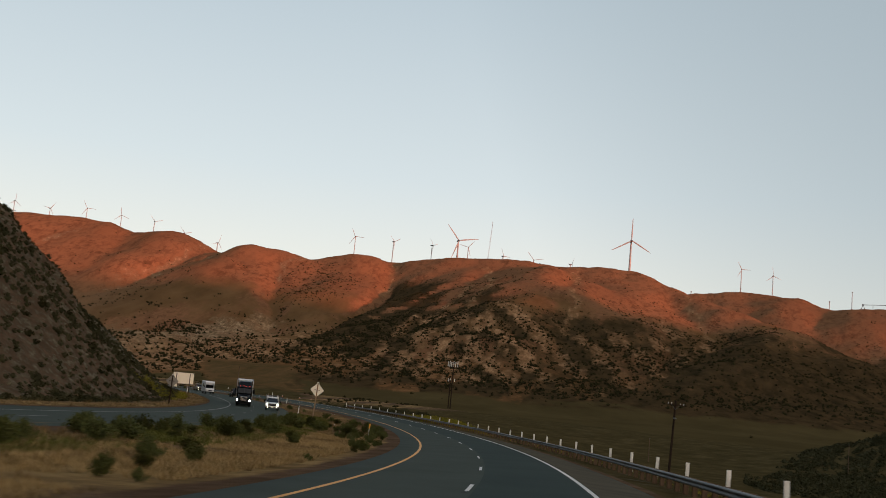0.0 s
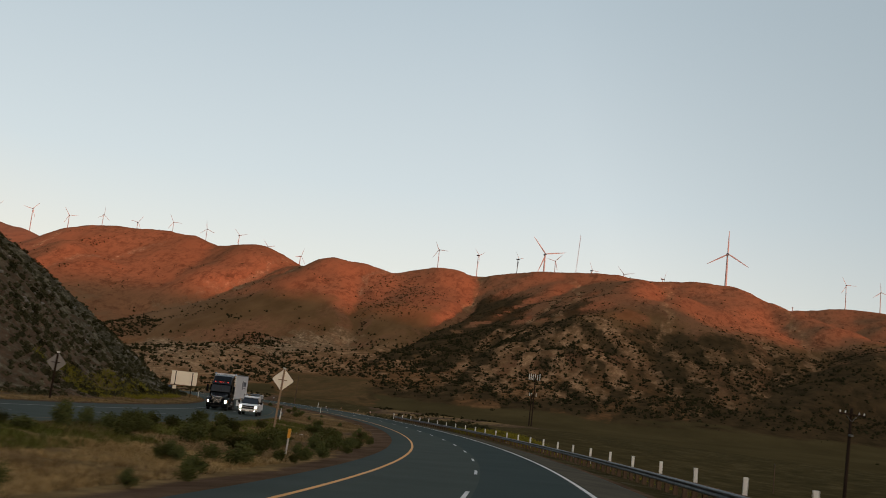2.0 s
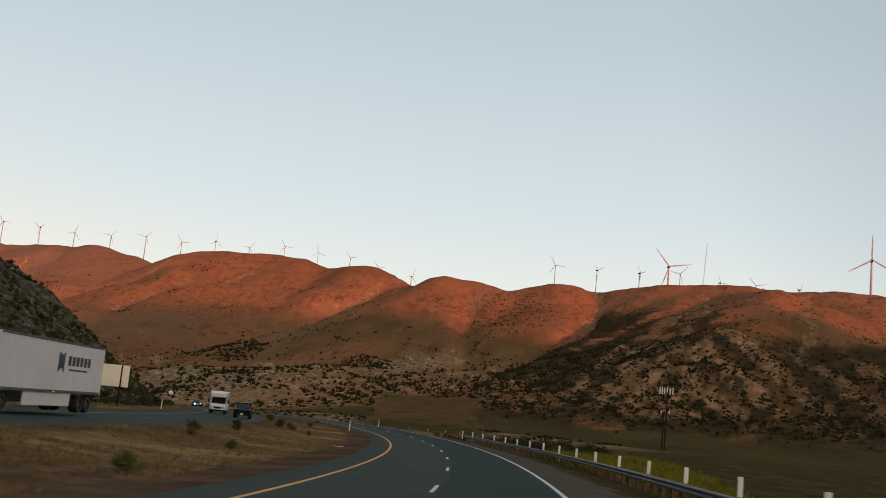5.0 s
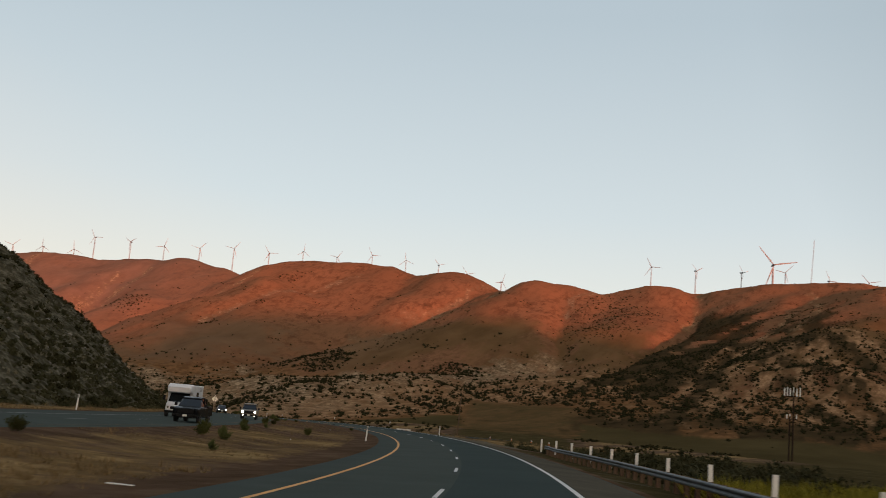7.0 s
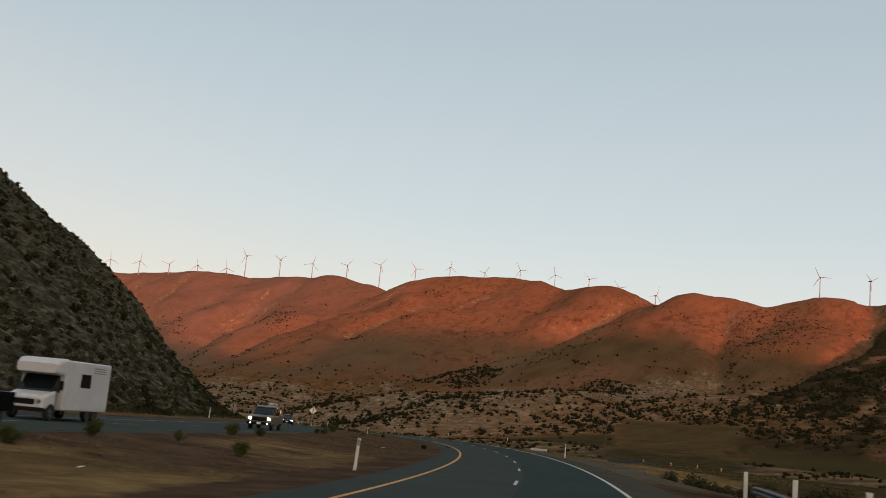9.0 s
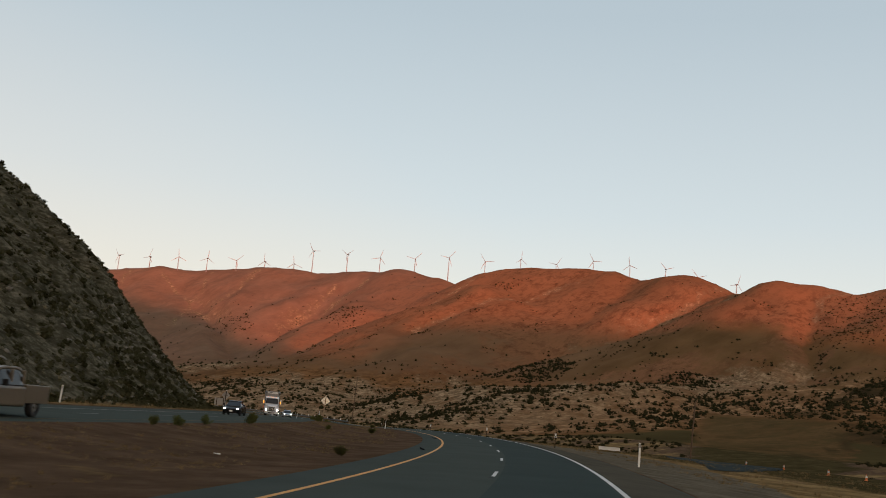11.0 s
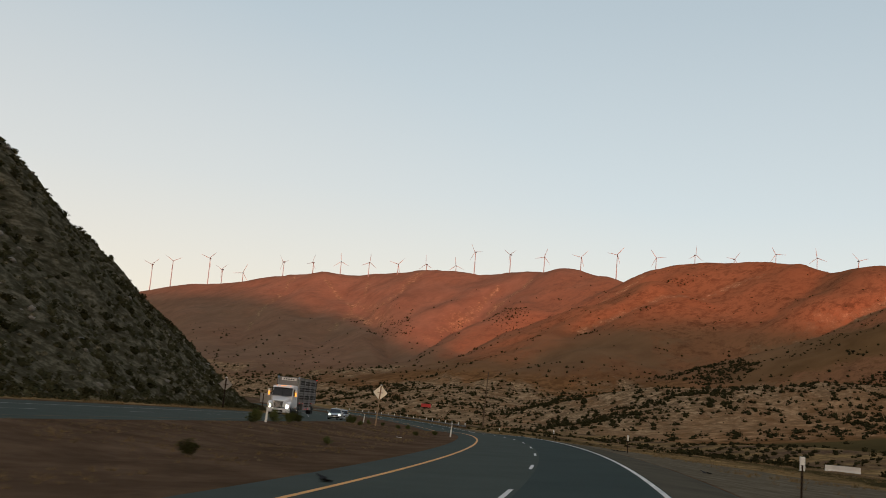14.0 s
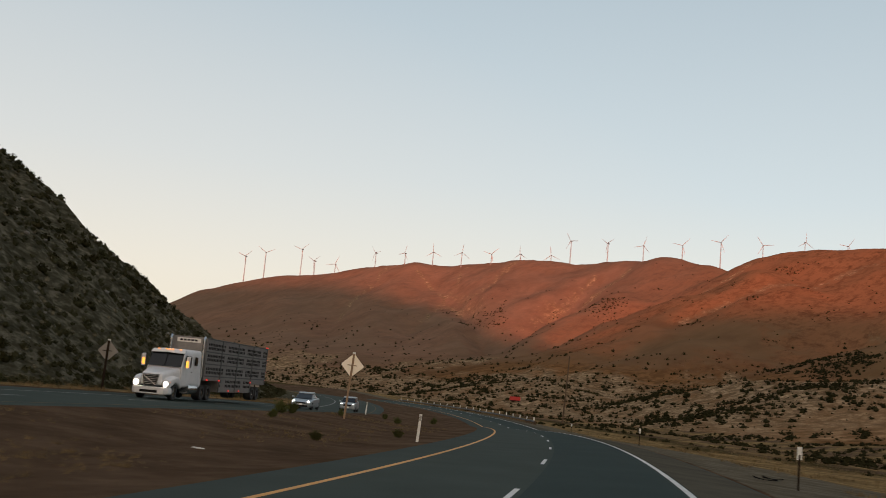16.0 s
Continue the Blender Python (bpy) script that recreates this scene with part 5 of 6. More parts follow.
def tractor(ob, coat, roof=3.95, lights=AMBER):
    """The pulling unit of a truck: its nose at x = 0.6, running back to about -7."""
    part("hood", body_of([(0.52, 0.50, 0.95, 1.42, 0.14), (0.36, 0.66, 0.85, 1.58, 0.18), (-0.2, 0.80, 0.8, 1.72, 0.22), (-1.0, 0.94, 0.8, 1.86, 0.22), (-1.75, 1.06, 0.8, 2.0, 0.2)]), coat, ob)
    part("cab", body_of([(-1.55, 1.12, 0.8, 2.02, 0.1), (-2.1, 1.16, 0.8, 2.95, 0.14, 1.06), (-2.45, 1.2, 0.8, 3.1 + 0.2 * (roof - 3.1), 0.22, 1.04), (-3.2, 1.22, 0.8, 3.1 + 0.8 * (roof - 3.1), 0.28, 1.06), (-4.0, 1.22, 0.8, roof - 0.03, 0.26, 1.1), (-4.9, 1.22, 0.8, roof, 0.2, 1.12)]), coat, ob)
    part("windshield", loft(bare(), [[(x, k * w, z) for k, w in ((-1, w0), (1, w0))] + [(x - 0.05, k * w, z) for k, w in ((1, w0), (-1, w0))] for x, w0, z in ((-1.46, 1.06, 2.04), (-1.72, 1.03, 2.5), (-1.97, 0.99, 2.92))]), GLASS, ob)
    part("divider", pipe(bare(), (-1.44, 0, 2.03), (-1.95, 0, 2.93), 0.022, None, 6), DARK_TRIM, ob)
    for k in (-1, 1):
        part("side_window", box(bare(), (-2.95, k * 1.165 - 0.05, 2.05), (-2.12, k * 1.165 + 0.05, 2.78), 0.04), GLASS, ob)
        part("sleeper_window", box(bare(), (-4.1, k * 1.19 - 0.04, 2.2), (-3.65, k * 1.19 + 0.04, 2.75), 0.04), GLASS, ob)
        part("door_handle", box(bare(), (-3.15, k * 1.225 - 0.02, 1.75), (-2.98, k * 1.225 + 0.02, 1.8), 0.006), CHROME, ob)
        mirror = part("mirror", box(bare(), (-1.72, k * 1.45 - 0.12, 1.95), (-1.58, k * 1.45 + 0.12, 2.72), 0.05), coat, ob)
        part("bracket", pipe(bare(), (-1.66, k * 1.45, 2.6), (-1.9, k * 1.15, 2.6), 0.02, None, 6), DARK_TRIM, mirror)
        stack = part("stack", pipe(bare(), (-5.1, k * 1.12, 1.0), (-5.1, k * 1.12, 3.95), 0.085, None, 12), CHROME, ob)
        part("elbow", pipe(bare(), (-5.1, k * 1.12, 3.9), (-5.28, k * 1.14, 4.12), 0.085, 0.08, 12), CHROME, stack)
        part("heat_shield", pipe(bare(), (-5.1, k * 1.12, 1.4), (-5.1, k * 1.12, 2.9), 0.12, None, 12), CHROME, stack)
        part("fuel_tank", pipe(bare(), (-2.7, k * 0.95, 0.72), (-4.4, k * 0.95, 0.72), 0.33, None, 18), CHROME, ob)
        part("step", box(bare(), (-2.55, k * 1.1 - 0.12, 0.45), (-1.95, k * 1.1 + 0.12, 0.5), 0.01), CHROME, ob)
        part("fender", body_of([(0.42, 0.16, 0.72, 1.08, 0.1), (0.25, 0.24, 0.68, 1.24, 0.12), (-0.1, 0.28, 0.86, 1.38, 0.14), (-0.6, 0.29, 1.02, 1.46, 0.14), (-1.1, 0.28, 0.94, 1.42, 0.14), (-1.6, 0.24, 0.72, 1.24, 0.1)]), coat, ob).location = (0, k * 0.93, 0)
        part("turn_light", box(bare(), (0.2, k * 1.1 - 0.05, 1.0), (0.32, k * 1.1 + 0.05, 1.1), 0.02), AMBER, ob)
        wheel(ob, -0.62, k * 0.98, 0.5, 0.3)
        for x in (-5.6, -6.9):
            wheel(ob, x, k * 0.92, 0.5, 0.55)
    # the grille: a dark opening with bright bars, wider at the top
    part("grille", loft(bare(), [[(x0, -w, z), (x0, w, z), (x0 - 0.2, w, z), (x0 - 0.2, -w, z)] for x0, w, z in ((0.56, 0.36, 0.82), (0.58, 0.42, 1.1), (0.52, 0.50, 1.46))]), DARK_TRIM, ob)
    bm = bare()
    for i in range(6):
        z = 0.88 + 0.105 * i
        box(bm, (0.5, -0.36 - 0.022 * i, z), (0.6, 0.36 + 0.022 * i, z + 0.03), 0.008)
    for k in (-1, 1):
        pipe(bm, (0.57, k * 0.37, 0.8), (0.54, k * 0.51, 1.5), 0.03, None, 8)
    pipe(bm, (0.54, -0.51, 1.5), (0.54, 0.51, 1.5), 0.03, None, 8)
    pipe(bm, (0.6, -0.46, 1.42), (0.6, 0.38, 0.86), 0.025, None, 8)
    part("grille_frame", bm, CHROME, ob)
    part("bumper", body_of([(-0.05, 1.18, 0.34, 0.74, 0.08), (0.4, 1.12, 0.32, 0.76, 0.1), (0.62, 0.9, 0.32, 0.74, 0.1), (0.7, 0.6, 0.34, 0.72, 0.1)]), coat, ob)
    part("air_intake", box(bare(), (0.6, -0.55, 0.4), (0.715, 0.55, 0.56), 0.03), DARK_TRIM, ob)
    part("visor", loft(bare(), [[(-1.82, y, 2.94 - 0.03 * abs(y)), (-2.2, y, 3.1), (-2.2, y, 3.04), (-1.82, y, 2.9 - 0.03 * abs(y))] for y in (-1.08, -0.5, 0.0, 0.5, 1.08)]), coat, ob)
    part("frame", box(bare(), (-7.6, -0.45, 0.65), (-1.2, 0.45, 0.95), 0.02), DARK_TRIM, ob)
    lamp_pair(ob, 0.4, 0.93, 0.95, 0.16)
    for y in (-0.7, -0.2, 0.0, 0.2, 0.7):
        part("roof_light", box(bare(), (-2.12, y - 0.06, 3.08), (-2.05, y + 0.06, 3.14), 0.01), lights, ob)


def box_semi(s, d, label):
    ob = oncoming(s, d, "semi_truck", label, "truck")
    tractor(ob, BLACK_PAINT, 3.95, RED_LAMP)
    part("trailer_box", box(bare(), (-20.6, -1.28, 1.2), (-5.6, 1.28, 4.1), 0.05), TRAILER_WHITE, ob)
    for k in (-1, 1):
        part("rail", box(bare(), (-20.6, k * 1.29 - 0.02, 1.14), (-5.6, k * 1.29 + 0.02, 1.3), 0.01), METAL, ob)
        part("rail", box(bare(), (-20.6, k * 1.29 - 0.02, 4.0), (-5.6, k * 1.29 + 0.02, 4.12), 0.01), METAL, ob)
        part("side_skirt", box(bare(), (-15.8, k * 1.2 - 0.02, 0.4), (-9.2, k * 1.2 + 0.02, 1.15), 0.01), TRAILER_WHITE, ob)
        for x in (-17.6, -18.9):
            wheel(ob, x, k * 0.92, 0.5, 0.55)
        # the lettering of the haulier as plain bars
        emblem = loft(bare(), [[(x, k * 1.287, z0), (x, k * 1.296, z0), (x, k * 1.296, z1), (x, k * 1.287, z1)] for x, z0, z1 in ((-13.2, 2.3, 3.5), (-13.7, 2.6, 3.3), (-14.1, 2.3, 3.5))])
        part("emblem", emblem, LOGO_BLUE, ob)
        bm = bare()
        for i in range(6):
            box(bm, (-15.1 - 0.62 * i, k * 1.291 - 0.004, 2.75), (-14.65 - 0.62 * i, k * 1.291 + 0.004, 3.3))
        part("lettering_bars", bm, LOGO_BLUE, ob)
        bm = bare()
        box(bm, (-17.8, k * 1.291 - 0.004, 2.45), (-14.9, k * 1.291 + 0.004, 2.55))
        part("lettering_bars", bm, LOGO_BLUE, ob)
        for x in (-5.8, -13, -20.4):
            part("marker_light", box(bare(), (x - 0.06, k * 1.31 - 0.02, 1.18), (x + 0.06, k * 1.31 + 0.02, 1.24), 0.005), AMBER, ob)
    return ob


def livestock_semi(s, d, label):
    ob = oncoming(s, d, "livestock_truck", label, "truck")
    tractor(ob, WHITE_PAINT, 3.2)
    part("trailer_box", body_of([(-5.4, 1.27, 1.3, 4.1, 0.05), (-8.6, 1.27, 1.3, 4.1, 0.05), (-8.7, 1.27, 0.55, 4.1, 0.05), (-16.4, 1.27, 0.55, 4.1, 0.05), (-16.5, 1.27, 1.2, 4.1, 0.05), (-20.4, 1.27, 1.2, 4.1, 0.05)]), ALLOY, ob)
    part("nose_sign", box(bare(), (-5.42, -0.8, 3.72), (-5.36, 0.8, 4.0), 0.01), POST_WHITE, ob)
    bm = bare()
    for i in range(5):
        box(bm, (-5.365, -0.6 + 0.25 * i, 3.8), (-5.35, -0.42 + 0.25 * i, 3.92))
    part("lettering_bars", bm, DARK_TRIM, ob)
    for k in (-1, 1):
        for z, x0, x1 in ((3.7, -20.2, -5.8), (3.45, -20.2, -5.8), (2.95, -20.2, -5.8), (2.7, -20.2, -5.8), (2.1, -20.2, -5.8), (1.85, -20.2, -5.8), (1.3, -16.2, -8.9), (1.0, -16.2, -8.9)):
            bm = bare()
            for x in np.arange(x0, x1, 0.34):
                if (x * 10) % 47 < 40:
                    box(bm, (x, k * 1.272 - 0.012, z - 0.09), (x + 0.2, k * 1.272 + 0.012, z + 0.09))
            tagged(part("slotted_panel", bm, DARK_TRIM, ob), kind="stuff")
        for z in (4.06, 3.2, 2.4, 1.6):
            part("rib", box(bare(), (-20.4, k * 1.285 - 0.02, z - 0.04), (-5.4, k * 1.285 + 0.02, z + 0.04), 0.008), METAL, ob)
        for x in (-8.7, -12.5, -16.4, -20.35):
            part("rib", box(bare(), (x - 0.06, k * 1.29 - 0.025, 0.6 if -17 < x < -8 else 1.3), (x + 0.06, k * 1.29 + 0.025, 4.1), 0.008), METAL, ob)
        for x in (-6, -8.6, -11, -13.5, -16.3):
            part("marker_light", box(bare(), (x - 0.09, k * 1.31 - 0.02, 0.62 if x < -8.7 and x > -16 else 1.3), (x + 0.09, k * 1.31 + 0.02, 0.72 if x < -8.7 and x > -16 else 1.4), 0.005), RED_LAMP, ob)
        for z in np.arange(1.5, 4.1, 0.32):
            part("tail_light", box(bare(), (-20.46, k * 1.22 - 0.07, z), (-20.3, k * 1.22 + 0.09, z + 0.12), 0.01), RED_LAMP, ob)
        for x in (-17.6, -18.9):
            wheel(ob, x, k * 0.92, 0.5, 0.55)
        part("cab_light", box(bare(), (-1.62, k * 1.42 - 0.09, 2.05), (-1.57, k * 1.42 + 0.09, 2.45), 0.02), AMBER, ob)
    return ob


def motorhome(s, d, label):
    ob = oncoming(s, d, "motorhome", label, "motorhome")
    part("nose", body_of([(0.0, 0.8, 0.6, 1.05, 0.1), (-0.1, 0.95, 0.5, 1.2, 0.14), (-0.9, 1.0, 0.5, 1.4, 0.14), (-1.1, 1.0, 0.5, 1.45, 0.1)]), WHITE_PAINT, ob)
    part("windshield", body_of([(-0.85, 0.9, 1.35, 1.42, 0.03), (-1.5, 0.95, 1.38, 2.2, 0.08, 0.86), (-1.9, 0.98, 1.3, 2.25, 0.05)]), GLASS, ob)
    part("cabin", body_of([(-1.6, 1.12, 0.55, 2.2, 0.06), (-1.7, 1.15, 0.5, 3.0, 0.08), (-7.0, 1.15, 0.5, 3.05, 0.08)]), WHITE_PAINT, ob)
    part("overcab", body_of([(-0.75, 1.02, 2.3, 2.75, 0.12), (-1.1, 1.12, 2.22, 3.0, 0.2), (-1.75, 1.15, 2.2, 3.05, 0.1)]), WHITE_PAINT, ob)
    part("grille", box(bare(), (-0.08, -0.5, 0.72), (0.03, 0.5, 0.98), 0.03), DARK_TRIM, ob)
    part("bumper", box(bare(), (-0.15, -1.0, 0.4), (0.12, 1.0, 0.6), 0.05), DARK_TRIM, ob)
    for k in (-1, 1):
        part("side_window", box(bare(), (-4.6, k * 1.15 - 0.02, 1.7), (-3.4, k * 1.15 + 0.02, 2.4), 0.01), GLASS, ob)
        bm = bare()
        for z in (2.5, 2.62, 2.74):
            box(bm, (-6.4, k * 1.155 - 0.005, z), (-4.9, k * 1.155 + 0.005, z + 0.06))
        part("lettering_bars", bm, SIGN_GREY, ob)
        part("mirror", box(bare(), (-1.0, k * 1.3 - 0.1, 1.5), (-0.85, k * 1.3 + 0.1, 1.95), 0.04), DARK_TRIM, ob)
        for x in (-0.75, -5.0, -5.9):
            wheel(ob, x, k * 0.92, 0.4, 0.26)
    lamp_pair(ob, 0.0, 0.72, 0.88, 0.1, CHROME)
    return ob


pickup(158, -21.9, WHITE_PAINT, "white service pickup with a rack and lit headlights", True)
box_semi(165, -26.2, "dark semi truck pulling a white box trailer")
pickup(250, -22.0, BLACK_PAINT, "black pickup truck with its headlights off", False, False, DARK_TRIM)
motorhome(264, -26.0, "white motorhome with a cab-over bunk")
pickup(303, -22.2, paint("tan_car_paint", (0.13, 0.10, 0.065), 0.4), "tan pickup truck with bright headlights", False, True, DARK_TRIM)
sedan(368, -26.0, BLACK_PAINT, "dark sedan with lit headlights")
sedan(472, -22.2, SILVER_PAINT, "silver sedan with its headlights on")
livestock_semi(444, -26.1, "white truck pulling a slotted aluminium livestock trailer")
suv(505, -22.2, SILVER_PAINT, "pale silver suv with bright headlights")


# ---- the red lorry body far off at the foot of the hills ----
fx, fy = -678.0, 826.0
fz = float(land_height(np.array([fx]), np.array([fy]))[0][0])
far_box = thing("red_trailer", pose(fx, fy, fz, 0, 0, 40), "red trailer parked at the foot of the hills", "trailer")
part("body", body_of([(-3.6, 1.3, 1.0, 3.6, 0.1), (3.6, 1.3, 1.0, 3.6, 0.1)]), RED_PAINT, far_box)
part("chassis", box(bare(), (-3.5, -0.9, 0.7), (3.9, 0.9, 1.0), 0.05), DARK_TRIM, far_box)
for x in (-2.4, 2.2):
    for k in (-1, 1):
        wheel(far_box, x, k * 1.05, 0.5, 0.3)


# ---- scrub ----
def lump(seed, subdiv=1, flat=0.75):
    """A low uneven clump."""
    bm = bmesh.new()
    bmesh.ops.create_icosphere(bm, subdivisions=subdiv, radius=1.0)
    rng = random.Random(seed)
    for v in bm.verts:
        k = 1 + rng.uniform(-0.42, 0.3)
        v.co = Vector((v.co.x * k, v.co.y * k, v.co.z * k * flat + 0.25))
    vs = np.array([v.co[:] for v in bm.verts])
    fs = np.array([[v.index for v in f.verts] for f in bm.faces])
    bm.free()
    return vs, fs


def shrub(seed, leaves=46, flat=0.8, leaf=1.0):
    """A low shrub of ragged leaf sprays over a small solid heart."""
    rng = np.random.RandomState(seed)
    vs, fs = [], []
    core, cf = lump(seed, 1, flat)
    core = core * 0.62
    for _ in range(leaves):
        a, t = rng.uniform(0, 6.283), rng.uniform(0, 1.5)
        p = np.array([math.cos(a) * math.sin(t), math.sin(a) * math.sin(t), math.cos(t) * flat + 0.12]) * rng.uniform(0.55, 1.05)
        u = rng.normal(size=3)
        u /= np.linalg.norm(u)
        v = np.cross(u, rng.normal(size=3))
        v /= np.linalg.norm(v)
        k = rng.uniform(0.16, 0.34) * leaf
        n = len(vs)
        vs += [p + u * k, p - u * k * 0.5 + v * k * 0.6, p - u * k * 0.5 - v * k * 0.6]
        fs.append((n, n + 1, n + 2))
    fs = np.concatenate([np.array(fs), cf + len(vs)])
    return np.concatenate([np.array(vs), core]), fs


def scatter(name, bases, places, sizes, mat, label, category, squash=None):
    """Many small clumps joined into one mesh."""
    rng = np.random.RandomState(len(places))
    kind = rng.randint(0, len(bases), len(places))
    V, F, n = [], [], 0
    for i, (vs, fs) in enumerate(bases):
        pick = np.where(kind == i)[0]
        a = rng.uniform(0, 6.283, len(pick))
        c, s = np.cos(a)[:, None], np.sin(a)[:, None]
        sz = sizes[pick][:, None]
        tall = sz * rng.uniform(0.7, 1.25, (len(pick), 1))
        x = (vs[None, :, 0] * c - vs[None, :, 1] * s) * sz + places[pick, 0:1]
        y = (vs[None, :, 0] * s + vs[None, :, 1] * c) * sz + places[pick, 1:2]
        z = vs[None, :, 2] * tall + places[pick, 2:3]
        V.append(np.stack([x, y, z], -1).reshape(-1, 3))
        F.append((fs[None] + (np.arange(len(pick)) * len(vs))[:, None, None]).reshape(-1, fs.shape[1]) + n)
        n += len(pick) * len(vs)
    V, F = np.concatenate(V), np.concatenate(F)
    me = bpy.data.meshes.new(name)
    me.vertices.add(len(V))
    me.vertices.foreach_set("co", V.ravel())
    k = F.shape[1]
    me.loops.add(F.size)
    me.loops.foreach_set("vertex_index", F.ravel())
    me.polygons.add(len(F))
    me.polygons.foreach_set("loop_start", np.arange(len(F)) * k)
    me.update(calc_edges=True)
    me.materials.append(mat)
    return tagged(new(name, me), label, category, kind="stuff")


rng = np.random.RandomState(7)
lumps = [shrub(i) for i in range(6)]
small = [lump(20 + i, 1, 0.6) for i in range(5)]

# on the cut slope
n = 72000
s = rng.uniform(40, 700, n)
u = 150 * rng.uniform(0, 1, n) ** 1.4
d = np.interp(s, CUT_S, CUT_TOE) + 1.5 - u
q = on_line(s, d)
dens = waves(q[:, 0], q[:, 1], 22, 61) + 0.7 * waves(q[:, 0], q[:, 1], 60, 62)
keep = dens > rng.uniform(-1.5, 0.7, n) + 0.32 * step(s, 230, 320)
s, d, q = s[keep], d[keep], q[keep]
z, _ = land_height(q[:, 0], q[:, 1], s, d)
scatter("slope_scrub", lumps, np.stack([q[:, 0], q[:, 1], z], -1), rng.uniform(0.16, 0.52, len(s)) * (1 + 0.5 * (rng.uniform(0, 1, len(s)) > 0.92)), CUT_SCRUB, "grey-green scrub covering the steep cut slope", "scrub")
# pale dry tufts and larger dark bushes between the scrub
for n, low, high, base, mat, name, label in ((22000, 0.12, 0.34, lumps, SLOPE_STRAW, "slope_tufts", "pale dry tufts between the scrub on the cut slope"), (4200, 0.42, 0.85, lumps, SCRUB, "slope_bushes", "larger dark bushes on the cut slope")):
    s, u = rng.uniform(40, 700, n), 120 * rng.uniform(0, 1, n) ** 1.3
    d = np.interp(s, CUT_S, CUT_TOE) + 1.0 - u
    q = on_line(s, d)
    keep = waves(q[:, 0], q[:, 1], 15, 66 + n % 7, 3) > rng.uniform(-0.7, 0.7, n) + 0.4 - 0.4 * step(s, 130, 200) - 0.12 * step(s, 230, 320)
    s, d, q = s[keep], d[keep], q[keep]
    z, _ = land_height(q[:, 0], q[:, 1], s, d)
    scatter(name, base, np.stack([q[:, 0], q[:, 1], z], -1), low + (high - low) * rng.uniform(0, 1, len(s)) ** 1.5, mat, label, "scrub")
n = 7000
s, u = rng.uniform(170, 700, n), 110 * rng.uniform(0, 1, n) ** 1.3
d = np.interp(s, CUT_S, CUT_TOE) - u
q = on_line(s, d)
keep = waves(q[:, 0], q[:, 1], 28, 63, 3) > rng.uniform(-0.2, 0.6, n)
s, d, q = s[keep], d[keep], q[keep]
z, _ = land_height(q[:, 0], q[:, 1], s, d)
scatter("slope_rock", small, np.stack([q[:, 0], q[:, 1], z - 0.1], -1), 0.1 + 0.4 * rng.uniform(0, 1, len(s)) ** 2.5, ROCK, "pale grey rocks breaking out of the cut slope", "rocks")

# on the hills beyond
n = 380000
a = np.radians(rng.uniform(-24, 84, n))
r = 330 + 1450 * rng.uniform(0, 1, n) ** 0.85
x, y = -60 - r * np.sin(a), 180 + r * np.cos(a)
z, w = land_height(x, y)
z_toe = 18 * hollow(x, y)
belt = np.interp(z + z_toe + 22 * waves(x, y, 230, 54) * step(z, 8, 30) + 40 * step(-x, 530, 650) * step(z, 4, 22) + 26 * step(-x, 296, 330) * (1 - step(-x, 500, 560)) * step(z, 18, 40) - 34 * step(x, -300, -220) * step(z, 30, 60), [-8, 1, 8, 45, 75, 110, 200], [0.0, 0.04, 0.9, 0.9, 0.22, 0.06, 0.03])
lie = np.hypot(far_height(x + 8, y) - far_height(x - 8, y), far_height(x, y + 8) - far_height(x, y - 8)) / 16
faces_left = step((far_height(x + 8, y) - far_height(x - 8, y)) / 16, 0.05, 0.35) * (1 - step(z, 120, 190)) * step(z, 0, 10) * (1 - 0.8 * step(x, -75, -25))
belt = belt * (0.3 + 0.7 * step(lie, 0.05, 0.16)) * (1 - 0.55 * step(x - 0.33 * (y - 850), 26, 44))
belt = np.clip(belt * (1 - 0.2 * z_toe / 18) * (0.78 + 0.12 * step(x, -330, -280)) + (0.2 + 0.5 * step(x, -330, -280)) * faces_left, 0, 1.5)
thick = 0.36 + 0.4 * waves(a * 1000, 0.4 * r, 110, 71) + 0.6 * waves(a * 1000, 0.33 * r, 20, 72, 3)
mound = meadow(x, y) * (1 - step(z, 9, 13))
patch = 0.6 * (waves(x, y, 75, 73, 3) > 0.78) * step(z, 60, 90) * (1 - step(z, 165, 185))
# thickets: in the gullies between the spurs, round the heads of the hollows, and over the knoll's flank
THICKETS = ((-690, 1225, 46, 0.9), (-660, 1180, 30, 0.7), (-945, 1530, 22, 0.6), (-1130, 1378, 34, 0.8), (-1190, 1400, 22, 0.7), (-490, 1195, 34, 0.9), 
            (190, 1315, 34, 1.0), (205, 1290, 26, 1.0), (-400, 1480, 70, 0.3), (-385, 1400, 55, 0.35), (-425, 1540, 45, 0.28), (-300, 1180, 26, 0.9), (-262, 1190, 26, 0.8), (-225, 1350, 22, 0.6), (-1300, 1300, 40, 0.5))
for cx, cy, cr, dense in THICKETS:
    patch = np.maximum(patch, dense * (1 - step(np.hypot(x - cx, y - cy) + 0.35 * cr * waves(x, y, 40, 74, 3), 0.6 * cr, 1.1 * cr)))
keep = (rng.uniform(0, 1, n) < (np.clip(thick, 0.0, 1) * belt + patch) * (1 - w) * (1 - mound))
x, y, z = x[keep], y[keep], z[keep]
size = (0.55 + 2.1 * rng.uniform(0, 1, len(x)) ** 1.7) * (1 - 0.3 * step(z, 70, 110)) * (1 + 0.12 * hollow(x, y) * step(z, -16, -6))
